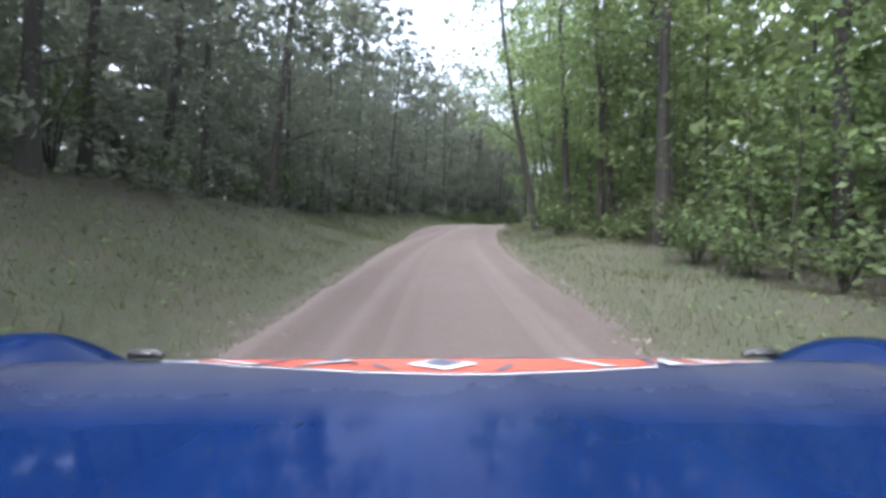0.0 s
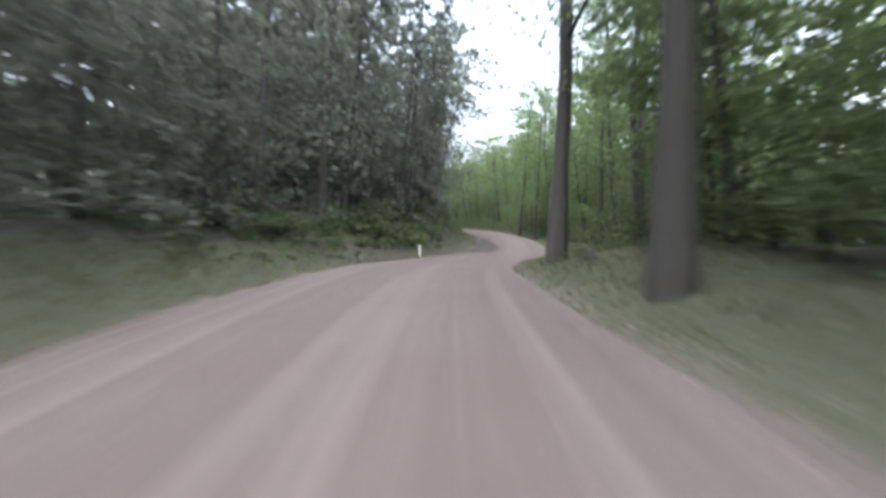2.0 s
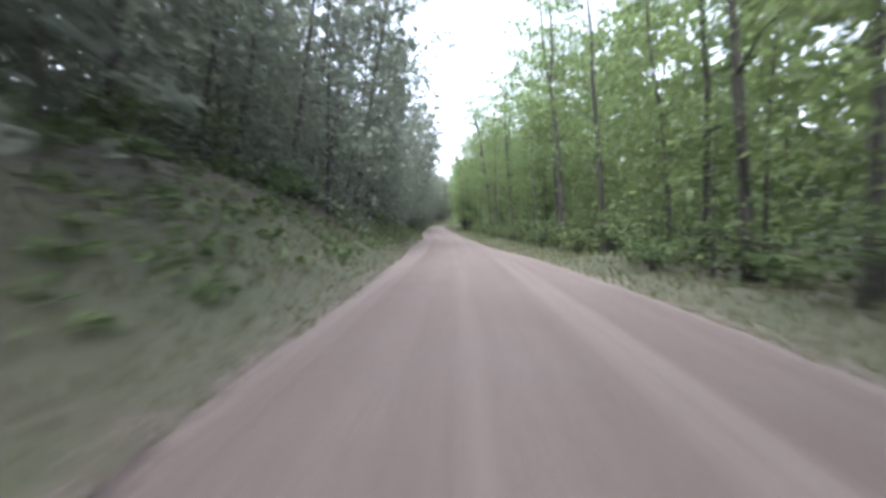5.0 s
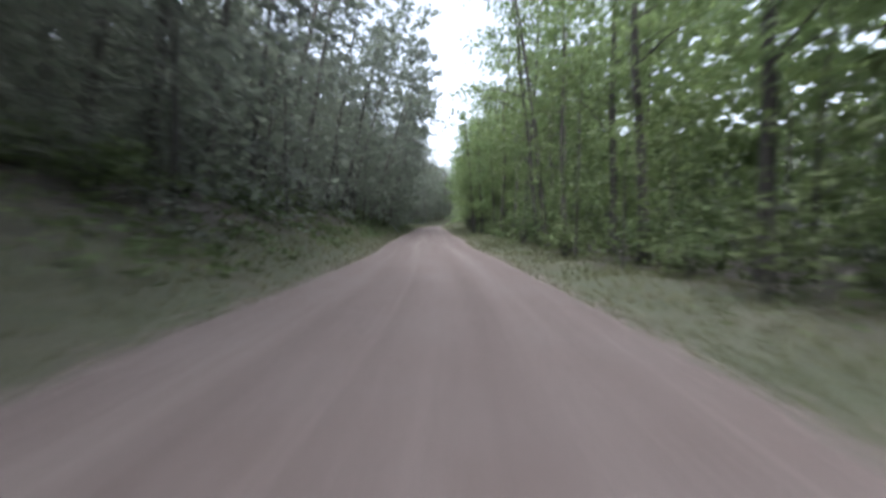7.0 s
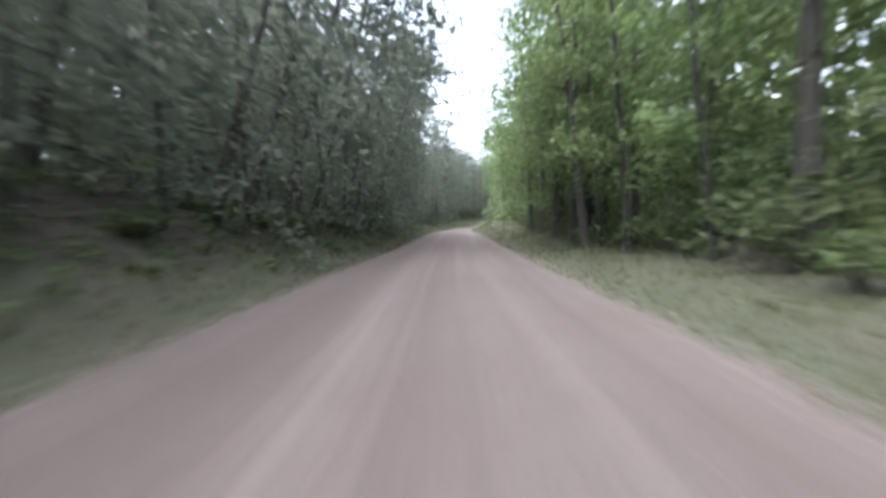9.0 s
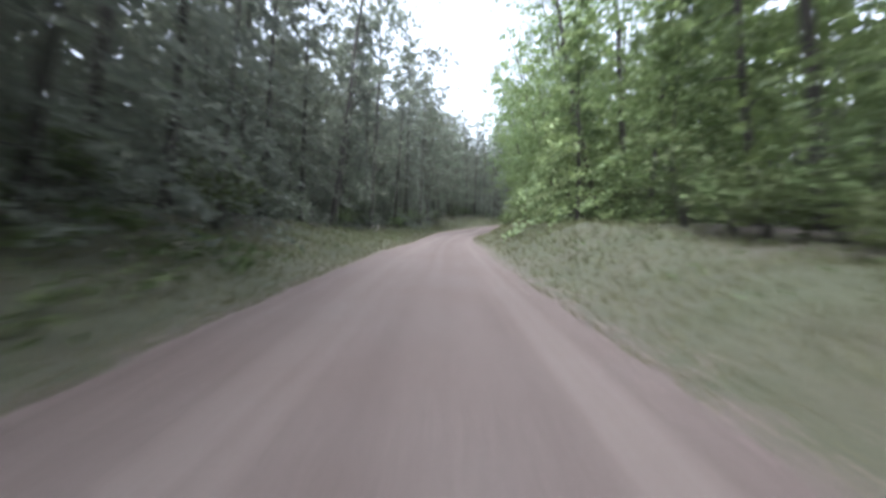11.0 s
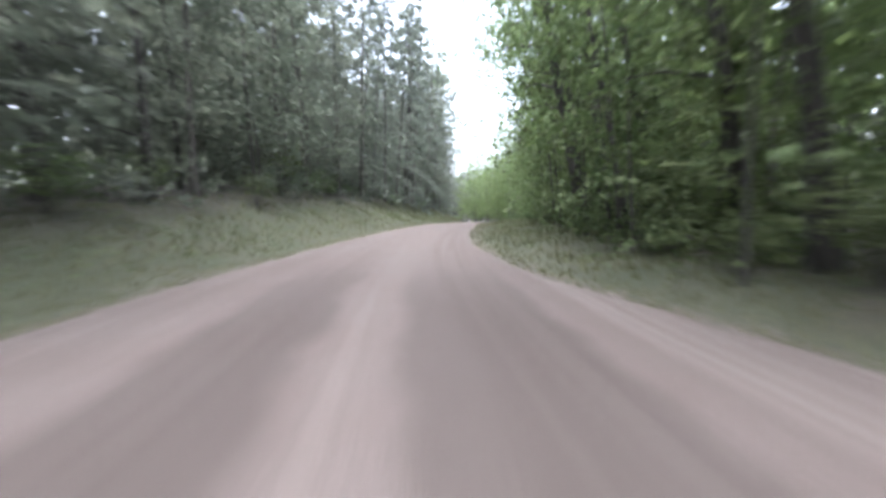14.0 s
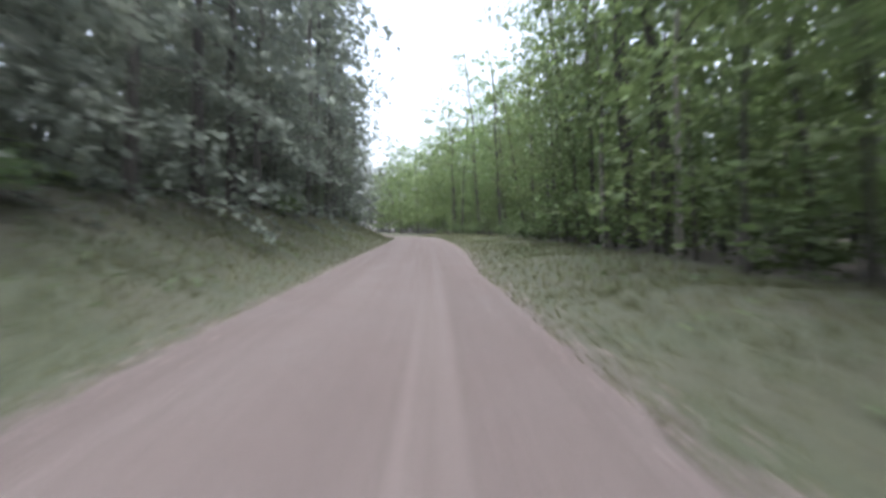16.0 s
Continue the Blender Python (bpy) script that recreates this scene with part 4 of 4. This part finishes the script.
def log(x0, y0, x1, y1, girth, lift, seed, label):
    r = np.random.default_rng(seed)
    u = np.linspace(0, 1, 9)
    px, py = x0 + (x1 - x0) * u, y0 + (y1 - y0) * u
    bend = np.sin(u * np.pi) * r.uniform(-0.15, 0.15)
    pz = np.array([float(height(*near(a, b))) for a, b in zip(px, py)])
    lo = np.polyval(np.polyfit(u, pz, 1), u)
    pts = np.column_stack([px - px[0] + bend, py - py[0], lo - lo[0] + girth * 0.4 + lift * u])
    pieces = [tube(pts, girth / 2 * (1 - 0.5 * u), 9)]
    root = new("fallen_log")
    root.location = (float(px[0]), float(py[0]), float(lo[0]))
    part("stem", mesh_of("stem", *joined(pieces), DEADWOOD, True), root)
    for k in (4, 6):
        tip = pts[k] + np.array([r.uniform(-0.5, 0.5), r.uniform(0.2, 0.6), r.uniform(0.0, 0.2)])
        part("broken_branch", mesh_of("broken_branch", *tube([pts[k], (pts[k] + tip) / 2 + (0, 0, 0.05), tip], [girth * 0.2, girth * 0.14, girth * 0.05], 6), DEADWOOD, True), root)
    return tagged(root, label, "log", "fallen logs")


log(36.46, 243.14, 36.90, 248.90, 0.22, 0.16, 3, "bare pale fallen log lying on the grass bank")
log(36.78, 243.27, 36.91, 246.68, 0.18, 0.08, 4, "bare pale fallen log lying on the grass bank")
log(57.00, 268.30, 57.95, 266.80, 0.14, 0.05, 5, "thin bleached log at the wood's edge")
log(48.11, 246.51, 50.29, 247.47, 0.17, 0.06, 7, "thin bleached log on the grass bank")
log(18.60, 65.00, 15.93, 60.68, 0.07, 0.12, 9, "thin bare fallen branch on the raised verge")
log(49.62, 252.95, 50.35, 253.40, 0.15, 0.08, 11, "short bleached log lying beside a stump")
log(58.13, 274.09, 60.69, 274.84, 0.16, 0.0, 6, "thin bleached log at the wood's edge")



def snag(x, y, tall, girth, lean, seed):
    """A bare leaning stem, its top broken off."""
    u = np.linspace(0, 1, 6)
    pts = np.column_stack([lean * tall * u, 0.05 * np.sin(u * 5 + seed), tall * u - 0.15])
    root = new("dead_stem")
    root.location = (x, y, float(height(*near(x, y))))
    part("stem", mesh_of("stem", *tube(pts, girth / 2 * (1 - 0.4 * u), 8), BARK_PALE, True), root)
    part("stub", mesh_of("stub", *tube([pts[3], pts[3] + (0.12, 0.1, 0.22)], [girth * 0.18, girth * 0.08], 6), BARK_PALE, True), root)
    return tagged(root, "bare pale dead stem leaning among the trees", "tree", "dead stems")


snag(58.90, 268.10, 1.7, 0.11, 0.3, 1)
snag(58.30, 264.90, 1.9, 0.13, 0.18, 2)
snag(41.01, 180.35, 1.5, 0.1, 0.02, 3)


def board_sign(x, y, turn):
    """A small yellow board on a thin stake, with a dark bar upon it."""
    root = new("yellow_sign")
    root.matrix_basis = pose(x, y, float(height(*near(x, y))), 0, 0, turn)
    part("stake", mesh_of("stake", *tube([(0, 0.03, -0.3), (0, 0.03, 2.0)], [0.025, 0.022], 8), DEADWOOD, True), root)
    for name, wide, low, high, front, thick, material, label in (("board", 0.34, 1.55, 2.05, 0.0, 0.012, YELLOW, ""), ("bar", 0.03, 1.6, 1.86, -0.006, 0.004, INK_BAR, "dark upright bar")):
        shift = -0.22 if name == "bar" else 0.0
        bm = bmesh.new()
        bmesh.ops.create_cube(bm, size=1.0, matrix=Matrix.LocRotScale(Vector((shift, front, (low + high) / 2)), None, Vector((2 * wide, thick, high - low))))
        bmesh.ops.bevel(bm, geom=bm.edges[:], offset=thick * 0.25, segments=1, affect="EDGES")
        me = bpy.data.meshes.new(name)
        bm.to_mesh(me)
        bm.free()
        me.materials.append(material)
        part(name, me, root, label)
    return tagged(root, "small yellow board sign on a stake in the wood", "sign")


YELLOW = plain("yellow_paint", (0.42, 0.3, 0.02), 0.6, vary=0.12)
INK_BAR = plain("dark_paint", (0.02, 0.02, 0.018), 0.6)
board_sign(57.6, 268.4, -30)

# ---- the blue car that carries the camera, where it stands as the drive begins ----
PAINT, n, l, bsdf = nodes_of("blue_paint")
tc = n.new("ShaderNodeTexCoord").outputs["Object"]
smear = noise_tex(n, l, 3.0, 5.0, 0.65, tc, (2.2, 0.7, 1.0))
grit = noise_tex(n, l, 90.0, 3.0, 0.7, tc)
c = ramp(n, l, smear, [(0.3, (0.002, 0.008, 0.04)), (0.7, (0.003, 0.013, 0.058))])
sep = n.new("ShaderNodeSeparateXYZ")
l.new(tc, sep.inputs[0])
# road dust gathered on the nose and in specks all over
k = n.new("ShaderNodeMapRange")
k.inputs["From Min"].default_value, k.inputs["From Max"].default_value = 0.2, 0.02
l.new(math_node(n, l, "ABSOLUTE", math_node(n, l, "SUBTRACT", sep.outputs[1], 0.87)), k.inputs["Value"])
dust = math_node(n, l, "MULTIPLY", math_node(n, l, "MULTIPLY_ADD", k.outputs[0], 0.8, 0.02), math_node(n, l, "MULTIPLY_ADD", smear, 1.2, 0.2))
dust = math_node(n, l, "MAXIMUM", dust, ramp(n, l, grit, [(0.68, (0, 0, 0)), (0.76, (0.25, 0.25, 0.25))]))
l.new(blend(n, l, dust, c, (0.042, 0.044, 0.055)), bsdf.inputs["Base Color"])
l.new(math_node(n, l, "MULTIPLY_ADD", dust, 0.6, 0.05), bsdf.inputs["Roughness"])
bsdf.inputs["IOR"].default_value = 1.2
BLACK = plain("black_plastic", (0.02, 0.02, 0.022), 0.5)
RUBBER = plain("tyre_rubber", (0.025, 0.025, 0.025), 0.9)
ALLOY = plain("alloy", (0.55, 0.56, 0.58), 0.35, 1.0)
ORANGE = plain("orange_film", (0.27, 0.06, 0.036), 0.5, vary=0.08)
SILVER = plain("white_film", (0.4, 0.41, 0.44), 0.5, vary=0.05)
INK = plain("dark_film", (0.05, 0.06, 0.09), 0.45)
PANE, n, l, bsdf = nodes_of("tinted_pane")
bsdf.inputs["Base Color"].default_value = (0.02, 0.025, 0.03, 1)
bsdf.inputs["Roughness"].default_value = 0.05

car = new("car")
car.location = (table[0, 1], table[0, 2], table[0, 3] - EYE + 0.016)
car.rotation_euler = (radians(0.17), 0, 0)
tagged(car, "blue rally car with dusty bonnet standing on the gravel road", "car")

PROFILE = [(-0.42, 0.925), (0.0, 0.935), (0.30, 0.942), (0.60, 0.952), (0.72, 0.956), (0.80, 0.968), (0.88, 0.975), (0.94, 0.967), (1.00, 0.936), (1.05, 0.86), (1.07, 0.76)]


def bonnet_z(x, y):
    p = np.array(PROFILE)
    return np.interp(y, p[:, 0], p[:, 1]) - 0.012 * (np.abs(x) / 0.75) ** 2 * (y < 0.7) - 0.006 * (np.abs(x) / 0.7) ** 2


def surface(name, xs, ys, zfun, material, parent, label=""):
    X, Y = np.meshgrid(xs, ys)
    Z = zfun(X, Y)
    nc = len(xs)
    i = np.arange((len(ys) - 1) * nc).reshape(-1, nc)[:, :-1].ravel()
    ob = part(name, mesh_of(name, np.stack([X.ravel(), Y.ravel(), Z.ravel()], 1), np.stack([i, i + 1, i + nc + 1, i + nc], 1), material, True), parent, label)
    mod = ob.modifiers.new("thickness", "SOLIDIFY")
    mod.thickness, mod.offset = 0.012, -1
    return ob


ys = np.concatenate([np.linspace(-0.42, 0.6, 12), np.linspace(0.64, 1.0, 19), [1.03, 1.05, 1.07]])
surface("bonnet", np.linspace(-0.82, 0.82, 33), ys, bonnet_z, PAINT, car, "glossy blue bonnet with dust and scratches")
for side in (-1, 1):
    def fender_z(X, Y):
        a = np.abs(X)
        u = np.clip((a - 0.70) / 0.28, 0, 1)
        return 0.79 + 0.165 * u * u * (3 - 2 * u) * (1 - ((Y - 1.13) / 0.27) ** 2) - 1.1 * np.clip(a - 1.04, 0, 1) ** 1.2
    surface("fender", np.linspace(0.70, 1.16, 20) * side, np.linspace(0.96, 1.30, 16), fender_z, PAINT, car, "flared blue front fender")
    latch = part("bonnet_latch", mesh_of("bonnet_latch", *tube([(side * (0.555 + 0.02 * side), 0.92, 0.977), (side * (0.568 + 0.02 * side), 0.92, 0.982), (side * (0.607 + 0.02 * side), 0.92, 0.982), (side * (0.62 + 0.02 * side), 0.92, 0.977)], [0.006, 0.010, 0.010, 0.006], 8), BLACK, True), car, "black rubber bonnet latch")
    part("pin", mesh_of("pin", *tube([(side * (0.57 + 0.02 * side), 0.905, 0.985), (side * (0.605 + 0.02 * side), 0.905, 0.987)], [0.0015, 0.0015], 6), ALLOY, True), latch, "bright metal pin")


def strip(name, corners, lift, material, parent, label=""):
    """A flat piece of film laid on the bonnet."""
    pts = []
    for x, y in corners:
        pts.append((x, y, float(bonnet_z(np.array(x), np.array(y))) + lift))
    return part(name, mesh_of(name, pts, [tuple(range(len(pts)))], material), parent, label)


def ribbon(name, x0, x1, top, low, lift, material, parent, label=""):
    """A bowed strip of film across the bonnet; top and low give its edges at x."""
    xs = np.linspace(x0, x1, 97)
    pts = [(x, y, float(bonnet_z(np.array(x), np.array(y))) + lift) for x in xs for y in (top(x), low(x))]
    return part(name, mesh_of(name, np.array(pts), [(2 * k, 2 * k + 2, 2 * k + 3, 2 * k + 1) for k in range(96)], material), parent, label)


LOWER = [(-0.53, 0.903), (-0.45, 0.883), (-0.365, 0.861), (-0.23, 0.843), (-0.14, 0.83), (0.0, 0.82), (0.1, 0.82), (0.26, 0.838), (0.388, 0.858), (0.396, 0.896), (0.45, 0.868), (0.53, 0.884), (0.536, 0.9), (0.56, 0.888), (0.625, 0.905)]
bow = lambda x: float(along(LOWER, x))
decal = ribbon("sponsor_strip", -0.53, 0.625, lambda x: 0.909, bow, 0.002, SILVER, car, "white edged orange sponsor strip")
ribbon("orange_band", -0.455, 0.6, lambda x: 0.905, lambda x: min(0.9045, bow(x) + 0.006), 0.004, ORANGE, decal, "orange sponsor lettering drawn as plain shapes")
for name, corners, lift, film in (
        ("ring", [(-0.065, 0.86), (-0.01, 0.893), (0.065, 0.862), (0.005, 0.832)], 0.006, SILVER), ("ring_core", [(-0.036, 0.861), (-0.006, 0.88), (0.04, 0.863), (0.004, 0.845)], 0.008, INK),
        ("wedge", [(-0.25, 0.858), (-0.20, 0.886), (-0.165, 0.884), (-0.175, 0.872)], 0.006, SILVER), ("wedge_core", [(-0.225, 0.866), (-0.197, 0.881), (-0.178, 0.88), (-0.184, 0.873)], 0.008, INK),
        ("slash", [(0.215, 0.9), (0.23, 0.9), (0.31, 0.852), (0.29, 0.85)], 0.006, SILVER), ("slash", [(0.40, 0.9), (0.415, 0.9), (0.435, 0.862), (0.405, 0.86)], 0.006, SILVER),
        ("notch", [(0.407, 0.898), (0.43, 0.898), (0.432, 0.884), (0.414, 0.88)], 0.008, INK), ("slash", [(0.455, 0.9), (0.468, 0.9), (0.515, 0.87), (0.495, 0.866)], 0.006, SILVER),
        ("slash", [(-0.44, 0.9), (-0.43, 0.9), (-0.33, 0.866), (-0.35, 0.864)], 0.006, SILVER), ("gap", [(-0.345, 0.859), (-0.33, 0.857), (-0.28, 0.893), (-0.292, 0.895)], 0.006, INK),
        ("gap", [(-0.262, 0.849), (-0.248, 0.847), (-0.193, 0.893), (-0.206, 0.895)], 0.005, INK), ("gap", [(-0.2, 0.894), (-0.188, 0.894), (-0.148, 0.87), (-0.16, 0.868)], 0.005, INK),
        ("gap", [(-0.1, 0.838), (-0.085, 0.836), (-0.12, 0.866), (-0.13, 0.862)], 0.005, INK), ("gap", [(0.09, 0.832), (0.105, 0.832), (0.13, 0.86), (0.118, 0.862)], 0.005, INK),
        ("gap", [(0.372, 0.9), (0.386, 0.9), (0.388, 0.866), (0.372, 0.864)], 0.005, INK), ("notch", [(-0.52, 0.902), (-0.49, 0.902), (-0.475, 0.893), (-0.50, 0.89)], 0.006, INK)):
    strip(name, corners, lift, film, decal)


def stump(x, y, girth, tall, seed):
    """A low weathered stump with spreading roots."""
    r = np.random.default_rng(seed)
    root = new("tree_stump")
    root.location = (x, y, float(height(*near(x, y))))
    u = np.linspace(0, 1, 5)
    part("bole", mesh_of("bole", *tube(np.column_stack([0.08 * u, 0.03 * u, tall * u - 0.08]), girth / 2 * (1.5 - 0.6 * u ** 0.5), 10), BARK, True), root)
    for k in range(5):
        a = k * 1.26 + r.normal(0, 0.2)
        out = np.array([math.cos(a), math.sin(a), 0.0]) * girth * r.uniform(1.3, 2.0)
        part("root", mesh_of("root", *tube([(0, 0, tall * 0.35), out * 0.5 + (0, 0, 0.08), out + (0, 0, -0.05)], [girth * 0.24, girth * 0.15, girth * 0.05], 6), BARK, True), root)
    return tagged(root, "low dark weathered stump with spreading roots", "stump")


stump(11.56, 52.70, 0.22, 0.35, 8)
stump(49.30, 253.15, 0.34, 0.6, 12)


def loft(name, sections, material, parent, label=""):
    """A shell through cross-sections (y, half width, bottom, top, shoulder)."""
    verts, faces = [], []
    for y, w, lo, hi, sh in sections:
        verts += [(-w * 0.92, y, lo), (-w, y, lo + 0.1), (-w, y, hi - sh), (-w * 0.9, y, hi), (w * 0.9, y, hi), (w, y, hi - sh), (w, y, lo + 0.1), (w * 0.92, y, lo)]
    for r in range(len(sections) - 1):
        for k in range(8):
            a, b = r * 8 + k, r * 8 + (k + 1) % 8
            faces.append((a, b, b + 8, a + 8))
    faces += [tuple(range(8)), tuple(range((len(sections) - 1) * 8, len(sections) * 8))]
    ob = part(name, mesh_of(name, np.array(verts), faces, material), parent, label)
    bev = ob.modifiers.new("rounding", "BEVEL")
    bev.width, bev.segments = 0.03, 2
    return ob


loft("body", [(-2.75, 0.78, 0.42, 0.86, 0.12), (-2.3, 0.86, 0.28, 0.93, 0.1), (-0.5, 0.86, 0.26, 0.9, 0.08), (0.6, 0.84, 0.26, 0.88, 0.06), (1.0, 0.8, 0.28, 0.82, 0.06), (1.2, 0.72, 0.34, 0.66, 0.06)], PAINT, car)
loft("cabin", [(-2.5, 0.66, 0.9, 0.98, 0.03), (-2.05, 0.62, 0.9, 1.38, 0.06), (-1.2, 0.62, 0.9, 1.42, 0.06), (-0.48, 0.7, 0.9, 0.98, 0.03)], PAINT, car)
part("windscreen", mesh_of("windscreen", np.array([(-0.58, -1.13, 1.40), (0.58, -1.13, 1.40), (0.63, -0.53, 1.025), (-0.63, -0.53, 1.025)]), [(0, 1, 2, 3)], PANE), car, "dark tinted windscreen")
for side in (-1, 1):
    for y in (0.62, -1.92):
        wheel = new("wheel")
        wheel.parent = car
        wheel.location = (0.78 * side, y, 0.31)
        a = np.linspace(0, 2 * np.pi, 25)[:-1]
        ring = [(-0.1, 0.2), (-0.1, 0.28), (-0.07, 0.31), (0.07, 0.31), (0.1, 0.28), (0.1, 0.2)]
        verts = np.array([(w, r * np.cos(q), r * np.sin(q)) for q in a for w, r in ring])
        faces = [(k * 6 + j, k * 6 + (j + 1) % 6, ((k + 1) % 24) * 6 + (j + 1) % 6, ((k + 1) % 24) * 6 + j) for k in range(24) for j in range(6)]
        part("tyre", mesh_of("tyre", verts, faces, RUBBER, True), wheel)
        part("rim", mesh_of("rim", *tube([(-0.08, 0, 0), (0.06, 0, 0), (0.085, 0, 0)], [0.205, 0.205, 0.12], 16), ALLOY), wheel)
